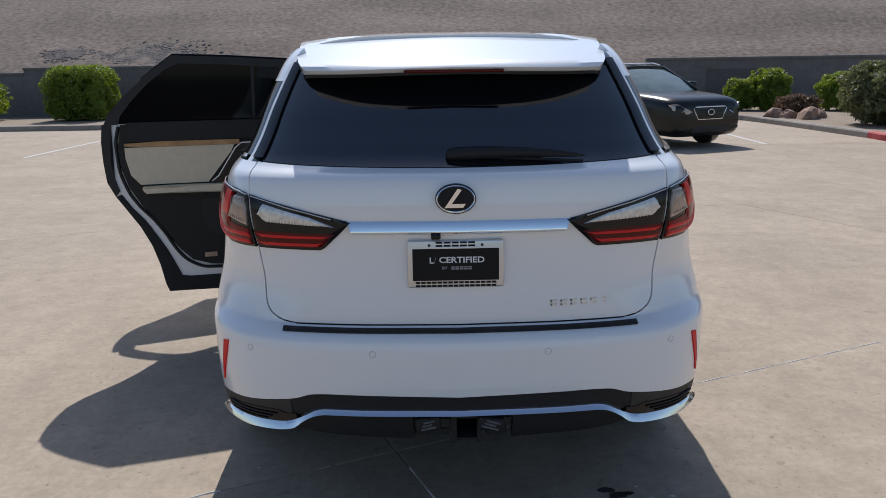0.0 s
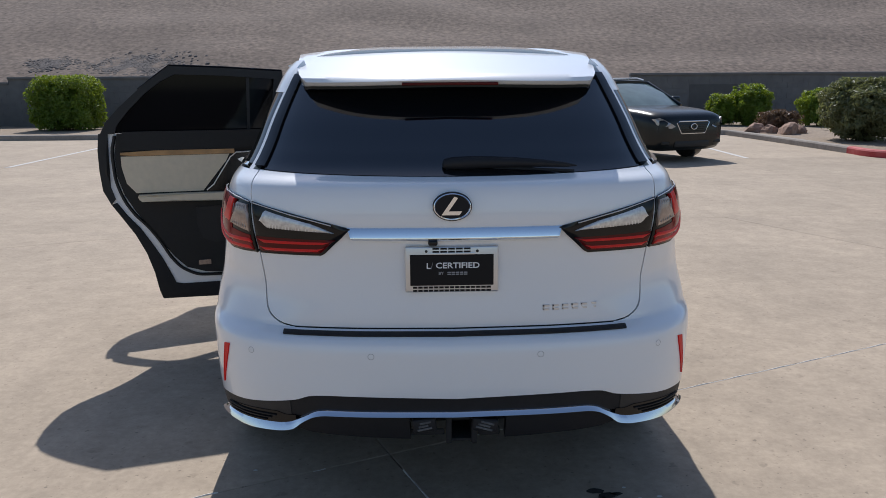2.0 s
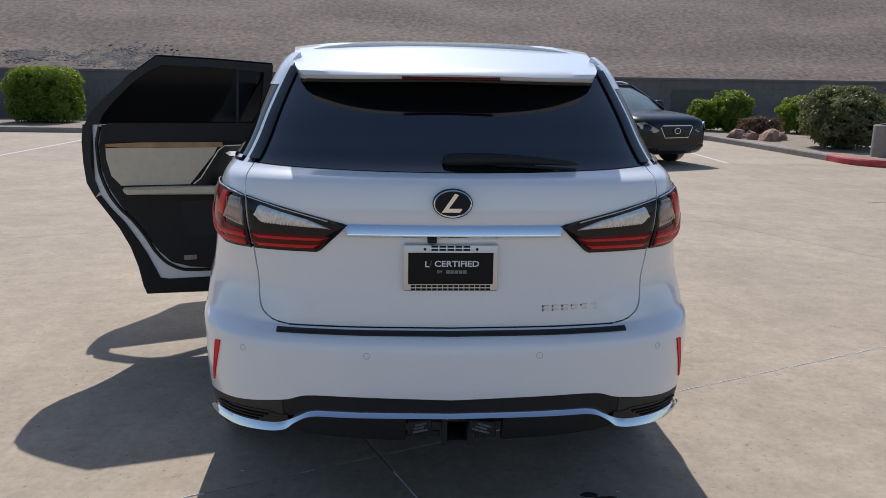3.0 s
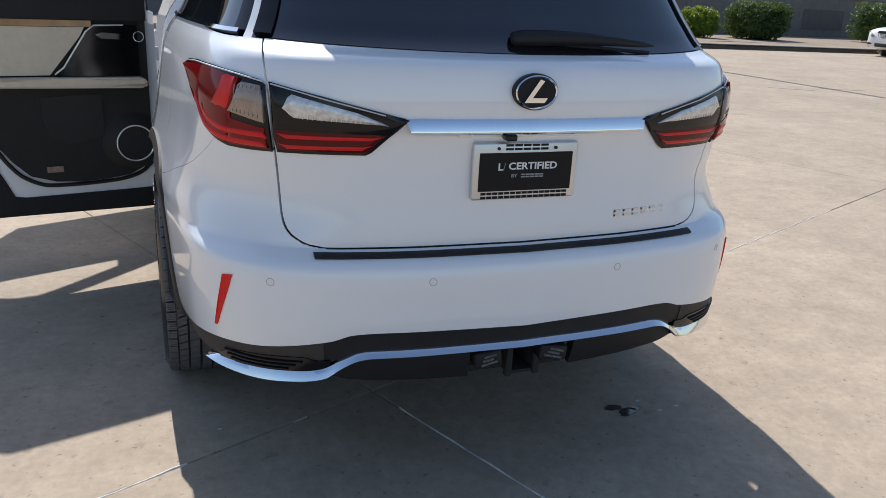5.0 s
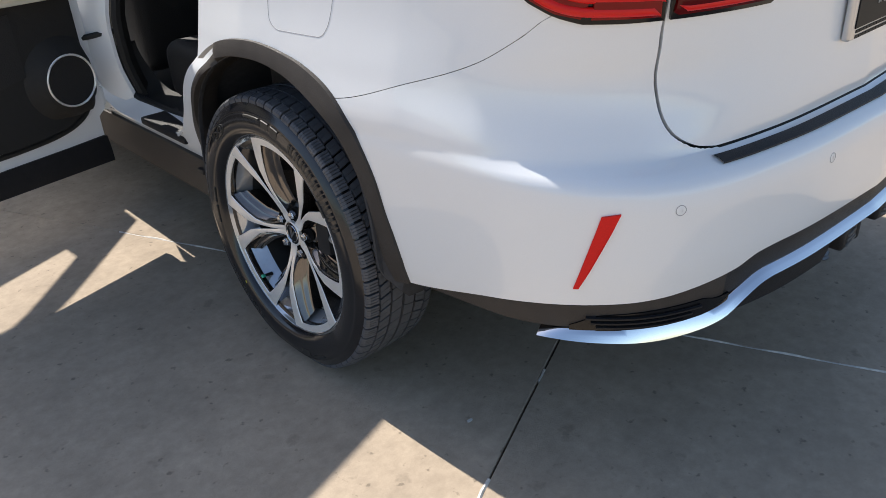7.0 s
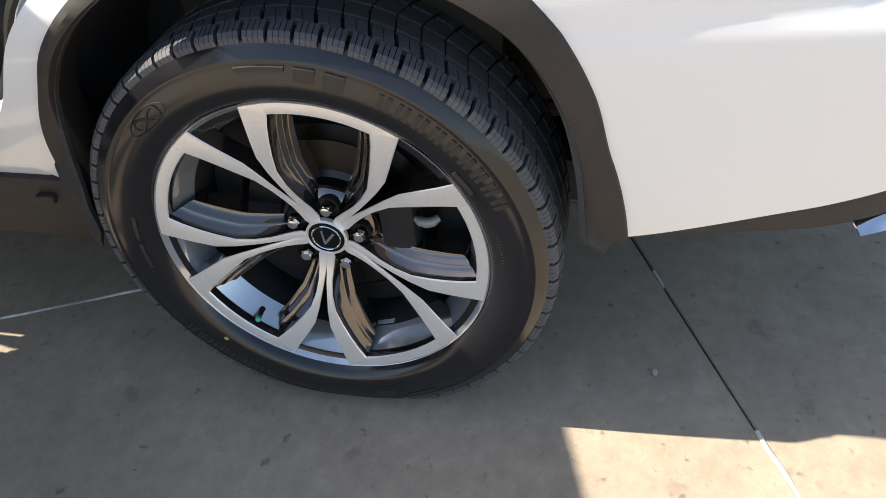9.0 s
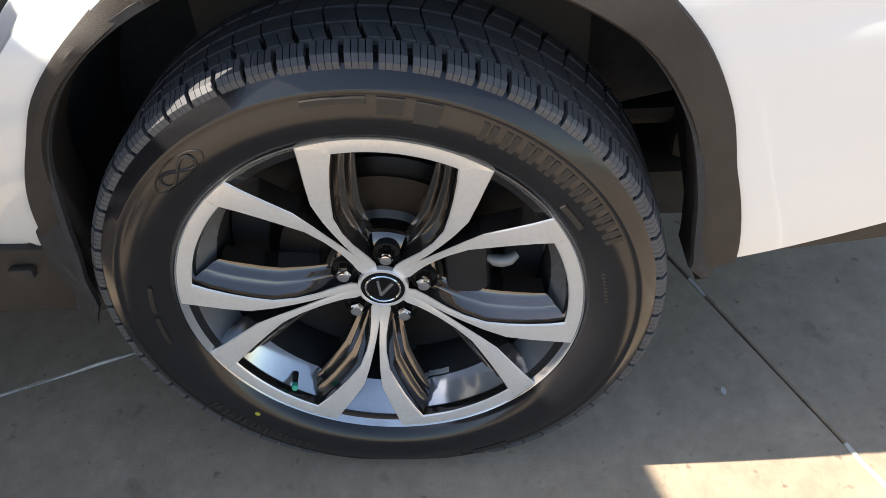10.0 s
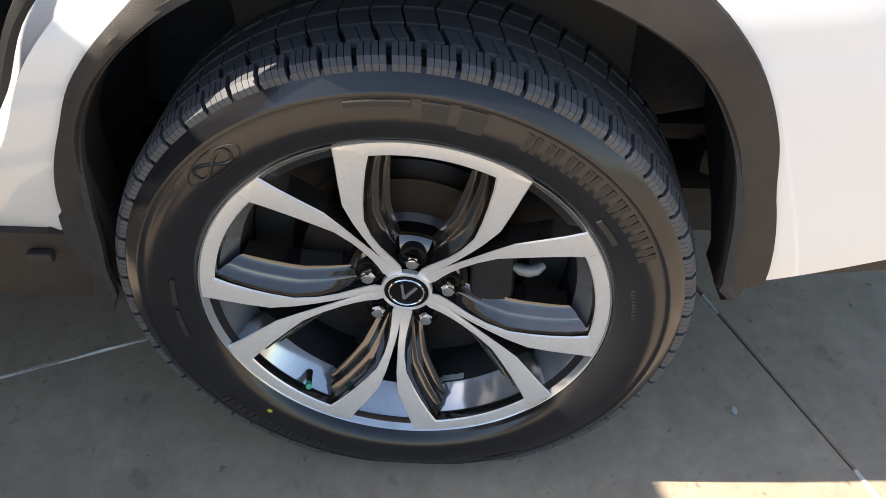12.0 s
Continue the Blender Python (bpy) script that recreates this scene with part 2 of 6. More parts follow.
_s = np.concatenate([[0], np.cumsum(np.hypot(np.diff(_r) * .93, np.diff(_Y)))])
S_SIDE = float(_s[-1])


def s_at_y(y):
    return S_SIDE + y - 1.1 if y > 1.1 else float(np.interp(y, _Y, _s))


SHELF_S = pchip([0, .42, .60, .74, .88, 1.02, 1.22], [0, .004, .028, .043, .034, .012, 0])
SHELF_Z = pchip([.70, .720, .75, .785, .82, .86, .93, 1.02], [0, 0, .40, .76, .95, 1, .5, 0])


def skin0(s, z):
    """The skin with the shoulder over the bumper's corners drawn in."""
    p, a = skin_plain(s, z), abs(s)
    d = SHELF_S(a) * SHELF_Z(z)
    if d > 0:
        q = min(1, max(0, (a - .55) / .6)) * math.pi / 2
        p += Vector((math.copysign(math.sin(q), s), math.cos(q), 0)) * d
    return p


def skin_plain(s, z):
    sg, s = (1 if s >= 0 else -1), abs(s)
    if s > S_SIDE:
        return Vector((-sg * W(z) * (1 if sg > 0 else 1.026), 1.1 + s - S_SIDE, z))
    r, y, y0 = float(np.interp(s, _s, _r)), float(np.interp(s, _s, _Y)), Y0(z)
    return Vector((-sg * W(z) * r * (1 if sg > 0 else 1.026), y0 + y * (1.1 - y0) / 1.1, z))


def skin(s, z, off=0.0):
    """A point of the car's outer skin: s metres round from the middle of the tail (left side positive), at height z."""
    p = skin0(s, z)
    if off:
        n = (skin0(s + .01, z) - skin0(s - .01, z)).cross(skin0(s, z + .006) - skin0(s, z - .006)).normalized()
        c = Vector((0, 1.6, 0))
        if n.dot(Vector((p.x, p.y - 1.6, 0))) < 0:
            n = -n
        p = p + n * off
    return p


def panel(name, ss, lo, hi, nz, material, parent, off=0.0, thick=0.012, label="", smooth=40):
    """A body panel between two edge lines lo(s) and hi(s)."""
    rows, back = [], []
    for i in range(nz + 1):
        f = i / nz
        zs = [lo(s) + (hi(s) - lo(s)) * f for s in ss]
        rows.append([skin(s, z, off) for s, z in zip(ss, zs)])
        back.append([skin(s, z, off - thick) for s, z in zip(ss, zs)])
    return part(name, *grid_shell(rows, back), material, parent, label, smooth)


def span(a, b, n, ease=0):
    t = np.linspace(0, 1, n + 1)
    if ease > 0:
        t = 1 - (1 - t) ** (1 + ease)
    elif ease < 0:
        t = t ** (1 - ease)
    return [a + (b - a) * float(q) for q in t]

# ---- the white car ----
HUB_Y, HUB_Z, TYRE_X = 1.075, 0.365, 0.815
GATE_EDGE = pchip([.735, .742, .755, .774, .80, .832, .974, 1.14, 1.224, 1.26, 1.56], [.50, .555, .588, .615, .633, .645, .678, .720, .755, .762, .762])
suv = tagged(new("white_suv"), "pearl white luxury SUV with two side doors standing open", "car")


ARCH = pchip([-20, 8, 22, 36, 46, 58, 72, 88, 102, 114, 124, 134, 145, 157, 172, 200], [.446, .447, .450, .457, .473, .485, .503, .508, .512, .522, .528, .518, .497, .472, .467, .467])
ARCH_END = 176
INNER = pchip([-20, 0, 12, 24, 39, 50, 60, 90, 127, 142, 156, 169, 200], [.40, .392, .392, .408, .444, .458, .463, .469, .476, .457, .427, .408, .402])


TUCK = pchip([.43, .50, .60, .70, .75, .79, .86, .90, .94], [.072, .056, .036, .028, .032, .047, .047, .030, 0])


def fold(y, z):
    """How far the door opening lies inside the skin: one depth along the pillar, more at the sill."""
    return TUCK(z) if y < 1.6 else .018 + .054 * min(1, max(0, (.62 - z) / .19))


def tuck(z):
    """The sills draw in towards the ground."""
    return TUCK(z)


def arch_r(y, z):
    """Radius of the wheel arch's painted edge, by direction from the hub."""
    a = math.degrees(math.atan2(z - HUB_Z, y - HUB_Y))
    return ARCH(a)


def arch_z(y, grow=0.0):
    z = HUB_Z + 0.45
    for _ in range(30):
        r = arch_r(y, z) + grow
        z = HUB_Z + math.sqrt(max(r * r - (y - HUB_Y) ** 2, 1e-5))
    return z


def white_bottom(s):
    return pchip([0, .40, .465, .525, .60, .70, .858, 1.02, 1.26, 1.4], [.520, .527, .524, .506, .494, .482, .470, .446, .398, .39])(abs(s))


SEAM = pchip([.66, .873, .933, 1.021, 1.183, 1.395, 1.6], [.976, .990, .951, .902, .849, .793, .78])

# tailgate
rows, back = [], []
for i in range(81):
    f = i / 80
    r1, r2 = [], []
    for u in np.linspace(-1, 1, 81):
        z = .738 + f * (1.2235 + .014 * u * u - .738)
        sx = float(u) * (GATE_EDGE(z) - .003)
        r1.append(skin(sx, z)), r2.append(skin(sx, z, -.02))
    rows.append(r1), back.append(r2)
tailgate = part("tailgate", *grid_shell(rows, back), PAINT, suv, "closed white power tailgate with a chrome bar", 40)

# bumper: one skin round the tail
def bumper_top(s):
    a = abs(s)
    if a < .50:
        return .7335
    if a < .680:
        g = [z for z in np.linspace(.735, .975, 121) if GATE_EDGE(z) <= a - .003]
        return max((g[-1] if g else .735) - .0015, .7335)
    return min(SEAM(a), .990) - .0008


def bumper_low(s):
    y = skin0(s, .6).y
    return white_bottom(s) if y < .603 else max(arch_z(y), white_bottom(s))


half = span(0, .49, 34) + span(.49, .685, 42)[1:] + span(.685, s_at_y(.60), 34)[1:] + span(s_at_y(.603), s_at_y(.79), 34)
ss = [-q for q in reversed(half[1:])] + half
rows, back = [], []
for i in range(46):
    r1, r2 = [], []
    for s_ in ss:
        lo, hi = bumper_low(s_), bumper_top(s_)
        m_ = min(max(lo, .7335), hi)
        z = lo + (m_ - lo) * i / 27 if i <= 27 else m_ + (hi - m_) * (i - 27) / 18
        r1.append(skin(s_, z)), r2.append(skin(s_, z, -.012))
    rows.append(r1), back.append(r2)
part("rear_bumper", *grid_shell(rows, back), PAINT, suv, "painted white bumper cover with parking sensors", 40)

# quarter panels
for sg in (1, -1):
    ys = span(.14, .62, 26) + span(.62, 1.30, 34)[1:]
    rows, back = [], []
    for i in range(31):
        f = i / 30
        r1, r2 = [], []
        for k, y in enumerate(ys):
            s0 = s_at_y(y)
            lo = SEAM(s0) + .0006 if y < .80 else 0
            if y > .75:
                lo = max(arch_z(y), lo if y < .80 else 0)
            lo = max(lo, .978)if s0 < .87 else lo
            hi = 1.236 + .012 * min(1, max(0, (y - .3) / .5))
            z = lo + (hi - lo) * f
            edge = GATE_EDGE(z) + .003
            sx = max(s0, edge) if k else edge
            r1.append(skin(sg * sx, z)), r2.append(skin(sg * sx, z, -.015))
        rows.append(r1), back.append(r2)
    part("quarter_panel", *grid_shell(rows, back), PAINT, suv, "white rear quarter panel over the wheel arch")

# dark sheet added close behind the gaps, in place of the shade in them
rows = [[skin(s, z, -.022) for s in span(-1.2, 1.2, 60)] for z in span(.50, 1.165, 27)]
part("gap_liner", *grid_shell(rows, [[p + Vector((0, .01, 0)) for p in r] for r in rows]), SEAL, suv)

# step pad on the bumper's ledge
rows = [[skin(u * .555, z, o) for u in np.linspace(-1, 1, 61)] for z, o in ((.7190, .001), (.7196, .005), (.7240, .006), (.7275, .005), (.7283, .001))]
part("step_pad", *grid_shell(rows), BLACK_PLASTIC, suv, "black ribbed step pad along the bumper ledge")

# rear glass, side fins, spoiler
rows, back = [], []
for i in range(25):
    f = i / 24
    r1, r2 = [], []
    for u in np.linspace(-1, 1, 61):
        z = 1.2265 + .014 * u * u + f * (1.528 - 1.2265 - .014 * u * u)
        r1.append(skin(float(u) * .735, z, -.001)), r2.append(skin(float(u) * .735, z, -.006))
    rows.append(r1), back.append(r2)
part("rear_window", *grid_shell(rows, back), TINT, suv, "dark tinted rear window")
for sg in (1, -1):
    panel("window_fin", [sg * q for q in span(.737, .800, 6)], lambda s: 1.246, lambda s: 1.55, 20, GLOSS_BLACK, suv, off=.006, thick=.02)
rows, back = [], []
for t, (y, dz) in zip(np.linspace(0, 1, 7), ((.90, 0), (.74, 0), (.58, 0), (.44, 0), (.34, 0), (.285, -.002), (.270, -.012))):
    r1, r2 = [], []
    for u in np.linspace(-1, 1, 41):
        yy = y + .16 * abs(u) ** 3 * (1 - .3 * t)
        top = 1.668 - .19 * max(0, .95 - yy) - .025 * u * u
        r1.append(Vector((u * (.60 - .11 * t), yy, top + dz))), r2.append(Vector((u * (.59 - .11 * t), yy + .012, top - .022 - .05 * (1 - t))))
    rows.append(r1), back.append(r2)
part("roof_spoiler", *grid_shell(rows, back), PAINT, suv, "white roof spoiler over the rear window")
part("spoiler_underside", *grid_shell([[p + Vector((0, .004, -.004)) for p in r] for r in back], [[p + Vector((0, .004, -.012)) for p in r] for r in back]), GLOSS_BLACK, suv)
vs, fs = tube([(-.16, .276, 1.515), (.16, .276, 1.515)], .005, 8)
part("high_brake_lamp", vs, fs, DARK_RED, suv)

# D pillars, quarter glass, roof
for sg in (1, -1):
    panel("roof_pillar", [sg * q for q in span(.803, .836, 4)], lambda s: 1.236, lambda s: 1.575, 24, PAINT, suv, thick=.02)
    panel("roof_pillar", [sg * q for q in span(.837, s_at_y(1.32), 24)], lambda s: 1.49, lambda s: 1.605, 10, PAINT, suv, thick=.02)
    panel("pillar_cover", [sg * q for q in span(.8375, .90, 6)], lambda s: 1.253, lambda s: 1.489, 14, GLOSS_BLACK, suv, off=-.002, thick=.012)
    panel("quarter_window", [sg * q for q in span(.902, s_at_y(1.31), 24)], lambda s: 1.252, lambda s: 1.489, 14, TINT, suv, off=-.004, thick=.006)
    panel("window_moulding", [sg * q for q in span(.862, s_at_y(1.32), 28)], lambda s: 1.242, lambda s: 1.252, 2, CHROME, suv, off=.006, thick=.012)
    panel("roof_side_rail", [sg * q for q in span(s_at_y(1.30), s_at_y(3.1), 30)], lambda s: 1.56, lambda s: 1.64, 6, PAINT, suv, thick=.03)
rows, back = [], []
for y in span(.82, 3.12, 30):
    r1, r2 = [], []
    for u in np.linspace(-1, 1, 31):
        z = 1.618 + .062 * (1 - u**4) - .10 * max(0, 1.25 - y) ** 1.5 - .05 * max(0, y - 2.4) ** 2
        r1.append(Vector((u * .62, y, z))), r2.append(Vector((u * .60, y, z - .03)))
    rows.append(r1), back.append(r2)
part("roof", *grid_shell(rows, back), PAINT, suv)

# right side, left pillars, nose
panel("right_side_panel", [-q for q in span(s_at_y(1.302), s_at_y(3.36), 40)], lambda s: .36 + .10 * max(0, (1.55 - (1.1 + abs(s) - S_SIDE)) / .25) ** 1, lambda s: 1.246, 24, PAINT, suv)
panel("right_side_glass", [-q for q in span(s_at_y(1.33), s_at_y(3.0), 20)], lambda s: 1.25, lambda s: 1.56, 10, TINT, suv, thick=.006)
for sg in (1, -1):
    panel("sill_cladding", [sg * q for q in span(s_at_y(1.50), s_at_y(3.42), 20)], lambda s: .262, lambda s: pchip([1.5, 1.6, 1.9, 3.4], [.432, .434, .436, .43])(1.1 + abs(s) - S_SIDE), 6, CLADDING, suv, off=-.060, thick=.05)
bm_part("jack_point_cover", box_bm(-.8735, -.860, 1.553, 1.588, .396, .412, .003), CLADDING, suv)
low_, top_ = pchip([1.5, 1.6, 1.9, 3.4], [.434, .436, .438, .432]), pchip([1.55, 1.62, 1.75, 1.95, 3.4], [.545, .525, .484, .466, .47])
rows = []
for f in np.linspace(0, 1, 6):
    rows.append([Vector((-W(z) + tuck(z) + .004, y, z)) for y, z in ((y, low_(y) + (top_(y) - low_(y)) * f) for y in span(1.55, 3.42, 26))])
rows.append([p + Vector((.05, 0, .004)) for p in rows[-1]])
part("sill", *grid_shell(rows, [[p + Vector((.12, 0, -.004)) for p in r] for r in rows]), PAINT, suv)
rows = []
for x, y in ((.0, 2.40), (.0, 2.262), (.012, 2.248), (.065, 2.178), (.088, 2.158), (.10, 2.158), (.12, 2.20), (.12, 2.40)):
    rows.append([Vector((-W(z) + .006 + fold(2.2, z) * .8 + x, y - .10 * max(0, z - 1.2), z)) for z in span(.46, 1.60, 24)])
part("b_pillar", *grid_shell(rows), PAINT, suv)
rows = [[Vector((-W(z) + .010 + fold(2.2, z) * .8 + x, y - .10 * max(0, z - 1.2), z)) for z in span(.44, 1.60, 24)] for x, y in ((.10, 2.152), (.112, 2.140), (.128, 2.142), (.135, 2.16), (.16, 2.18), (.17, 2.40))]
part("pillar_trim", *grid_shell(rows), TRIM_BLACK, suv)
panel("a_pillar", span(s_at_y(3.36), s_at_y(3.50), 6), lambda s: .36, lambda s: 1.15, 20, PAINT, suv, off=-.005, thick=.10)
rows = []
for y, hw, top, bot in ((3.38, .93, 1.14, .26), (3.7, .93, 1.13, .26), (4.1, .925, 1.10, .27), (4.5, .90, 1.05, .27), (4.75, .85, .98, .28), (4.90, .76, .88, .30), (4.97, .60, .72, .36)):
    r1 = []
    for a in np.linspace(0, 2 * math.pi, 41)[:-1]:
        c, q = math.cos(a), math.sin(a)
        e = .38
        r1.append(Vector((hw * math.copysign(abs(c) ** e, c), y, (top + bot) / 2 + (top - bot) / 2 * math.copysign(abs(q) ** e, q))))
    rows.append(r1)
vs, fs = grid_shell(rows, close_u=True)
fs += [tuple(range(40)), tuple(240 + i for i in range(40))]
part("front_body", vs, fs, PAINT, suv, "white bonnet and front wings")
rows = [[Vector((u * (.56 + .24 * t), 3.1 + .82 * t - .10 * u * u * t, 1.655 - .56 * t + .02 * (1 - u * u))) for u in np.linspace(-1, 1, 21)] for t in np.linspace(0, 1, 11)]
part("windscreen", *grid_shell(rows, [[p + Vector((0, -.006, -.006)) for p in r] for r in rows]), CLEAR_GLASS, suv)
for sg in (1, -1):
    vs, fs = tube([(sg * .60, 3.05, 1.63), (sg * .72, 3.45, 1.40), (sg * .83, 3.92, 1.10)], .035, 8)
    part("windscreen_pillar", vs, fs, PAINT, suv)

# cabin: floor, seats, trim seen through the door opening
bm_part("cabin_floor", box_bm(-.80, .80, 1.45, 3.6, .34, .37, .01), SEAT, suv)
bm_part("load_floor", box_bm(-.62, .62, .30, 1.60, .70, .73, .01), SEAT, suv)
bm_part("rear_seat_cushion", box_bm(-.71, .71, 1.62, 2.06, .50, .70, .05, 4), SEAT, suv)
bm_part("seat_base", box_bm(-.68, .68, 1.60, 2.0, .36, .52, .02), TRIM_BLACK, suv)
bm = box_bm(-.66, .66, -.08, .08, 0, .62, .05, 4)
bmesh.ops.transform(bm, matrix=pose(0, 1.56, .66, 18, 0, 0), verts=bm.verts)
bm_part("rear_seat_backrest", bm, SEAT, suv)
for x in (-.38, .38):
    bm_part("head_restraint", box_bm(x - .13, x + .13, 1.30, 1.40, 1.27, 1.45, .04, 4), SEAT, suv)
    bm_part("front_seat_backrest", box_bm(x - .26, x + .26, 2.40, 2.60, .50, 1.28, .06, 4), SEAT, suv)
    bm_part("front_seat_cushion", box_bm(x - .26, x + .26, 2.50, 3.02, .48, .66, .05, 4), SEAT, suv)
    bm_part("front_head_restraint", box_bm(x - .13, x + .13, 2.30, 2.42, 1.28, 1.46, .04, 4), SEAT, suv)
bm_part("headliner", box_bm(-.56, .56, .95, 3.05, 1.585, 1.60, .005), TRIM_BLACK, suv)
for sg in (1, -1):
    bm_part("cabin_side_trim", box_bm(sg * .74 - .01, sg * .74 + .01, .80, 1.28, .45, 1.20, .005), TRIM_BLACK, suv)

# painted strip between the arch and the door opening
za = pchip(range(8), [66, 58, 50, 42, 32, 20, 10, 2])
zj = [(1.303, .90), (1.32, .88), (1.39, .785), (1.455, .715), (1.52, .615), (1.57, .56), (1.60, .535), (1.62, .528)]
zy, zz = pchip(range(8), [q[0] for q in zj]), pchip(range(8), [q[1] for q in zj])
for sg in (1, -1):
    rows, back = [], []
    for f in np.linspace(0, 1, 7):
        r1 = []
        for t in np.linspace(0, 7, 40):
            a = math.radians(za(t))
            ro = ARCH(math.degrees(a))
            ay, az = HUB_Y + math.cos(a) * ro, max(HUB_Z + math.sin(a) * ro, .432)
            y, z = ay + (zy(t) - ay) * f, az + (zz(t) - az) * f
            r1.append(Vector((-sg * (W(z) - tuck(z)), y, z)))
        rows.append(r1), back.append([p + Vector((sg * .02, 0, 0)) for p in r1])
    part("sill_panel", *grid_shell(rows, back), PAINT, suv)

# door opening: painted jamb with a rubber seal
JAMB = [(1.47, 1.50), (1.35, 1.34), (1.31, 1.22), (1.303, 1.05), (1.32, .88), (1.39, .785), (1.455, .715), (1.52, .615), (1.60, .535), (1.72, .487), (1.95, .468), (2.14, .470), (2.225, .52), (2.25, .66)]
jy, jz = pchip(range(14), [p[0] for p in JAMB]), pchip(range(14), [p[1] for p in JAMB])
line = [(jy(q), jz(q)) for q in np.linspace(0, 13, 70)]
rows = []
for dep, inn in ((.0, 0), (.012, .004), (.06, .012), (.085, .03), (.10, .035)):
    r1 = []
    for y, z in line:
        n = Vector((0, y - 1.9, z - .95)).normalized()
        r1.append(Vector((-W(z) + fold(y, z) + .004 + dep * .8, y - n.y * inn, z - n.z * inn)))
    rows.append(r1)
part("door_jamb", *grid_shell(rows, [[p + Vector((0, (p.y - 1.9) * .012, (p.z - .95) * .012)) for p in r] for r in rows]), PAINT, suv, "white painted door jamb")
vs, fs = tube([(-W(z) + fold(y, z) + .088, y - (y - 1.9) * .08, z - (z - .95) * .05) for y, z in line], .016, 8)
part("door_seal", vs, fs, SEAL, suv)
rows = []
for q in (0, .5, 1):
    rows.append([Vector((-W(z) + fold(y, z) + .09 + .10 * q, y - (y - 1.9) * (.10 + .02 * q), z - (z - .95) * (.06 + .02 * q))) for y, z in line])
part("opening_trim", *grid_shell(rows), TRIM_BLACK, suv)
bm_part("scuff_plate", box_bm(-.878, -.66, 1.63, 1.94, .474, .500, .008), BLACK_PLASTIC, suv)

# wheel house liner
for sg in (1, -1):
    for cy in (HUB_Y, 3.865):
        rows = []
        for x, a0, a1, kr in ((.905, .16, .06, 1), (.895, .10, .12, 1), (.87, .0, .10, 0), (.85, -.05, .17, 0), (.81, -.06, .13, 0), (.76, .0, .05, 0), (.70, .05, -.1, 0), (.55, .22, -.2, 0)):
            r1 = []
            for a in np.linspace(a0, math.pi + a1, 60):
                r = (INNER(180 - math.degrees(a)) - .002) if kr else .428 + .050 * max(0, math.sin(a)) ** .6
                r = min(r, .478) + (.22 * max(0, a - math.pi))
                r1.append(Vector((-sg * (x - .05 * max(0, a - math.pi + .15) * (x > .8)), cy - r * math.cos(a), HUB_Z + r * math.sin(a))))
            rows.append(r1)
        part("wheel_house_liner", *grid_shell(rows, [[p + Vector((0, (p.y - cy) * .02, (p.z - HUB_Z) * .02)) for p in r] for r in rows]), LINER, suv)
        rows = [[Vector((-sg * .55, cy - r * math.cos(a), HUB_Z + r * math.sin(a))) for a in np.linspace(.22, math.pi - .2, 40)] for r in (.10, .30, .48)]
        part("wheel_house_wall", *grid_shell(rows), LINER, suv)
    # arch cladding
    rows = []
    for k in range(6):
        q = (0, .04, .5, .93, 1, 1)[k]
        r1 = []
        for a in np.concatenate([np.linspace(radians(-4), radians(70), 40), np.linspace(radians(71.5), radians(ARCH_END), 60)]):
            dy, dz = math.cos(a), math.sin(a)
            deg = math.degrees(a)
            ro, ri = ARCH(deg) + .002, INNER(deg)
            r = ro + (ri - ro) * q
            y, z = HUB_Y + dy * r, HUB_Z + dz * r
            x = skin(s_at_y(y), max(z, .28)).x + tuck(z) * min(1, max(0, (74 - deg) / 9))
            out = (-.004, .006, .010, .008, .002, -.05)[k]
            r1.append(Vector(((x - out) * sg, y, z)))
        rows.append(r1)
    part("arch_cladding", *grid_shell(rows, [[p + Vector((sg * .012, 0, 0)) for p in r] for r in rows]), CLADDING, suv, "sun-greyed black plastic wheel-arch moulding")
    # lower cladding from the arch to the tail
    ssl = [sg * q for q in span(.545, s_at_y(.65), 40)]
    panel("lower_cladding", ssl, lambda s: pchip([.54, .60, .75, .88, 1.0, 1.30], [.452, .43, .425, .41, .402, .405])(abs(s)), lambda s: white_bottom(s) - .003, 8, CLADDING, suv, off=-.002, thick=.03)
    panel("vent_recess", [sg * q for q in span(.53, .86, 24)], lambda s: .405, lambda s: pchip([.53, .56, .60, .80, .86], [.45, .448, .457, .448, .42])(abs(s)), 5, GLOSS_BLACK, suv, off=.001, thick=.02)
    for k in range(3):
        panel("vent_slat", [sg * q for q in span(.60 + .02 * k, .83 - .01 * k, 16)], lambda s: .441 - .011 * k, lambda s: .445 - .011 * k, 2, BLACK_PLASTIC, suv, off=.006, thick=.008)

panel("bumper_black_band", span(-.60, .60, 60), lambda s: pchip([0, .42, .50, .60], [.470, .472, .45, .435])(abs(s)), lambda s: white_bottom(s) - .003, 6, BLACK_PLASTIC, suv, off=-.004, thick=.03)
CH_TOP = pchip([0, .42, .455, .50, .555, .60, .78, .87, .92], [.480, .480, .476, .456, .429, .422, .418, .411, .397])
CH_BOT = pchip([0, .42, .455, .50, .545, .60, .70, .80, .92], [.461, .460, .455, .433, .401, .391, .387, .390, .394])
rows = []
for f, o in ((0, -.006), (.0, .012), (.05, .0165), (.13, .0175), (.48, .009), (.80, .000), (.84, -.005), (.84, -.012)):
    rows.append([skin(s, CH_BOT(abs(s)) + (CH_TOP(abs(s)) - CH_BOT(abs(s))) * f, o) for s in span(-.92, .92, 130)])
part("bumper_chrome_strip", *grid_shell(rows), CHROME, suv, "chrome strip along the lower bumper")
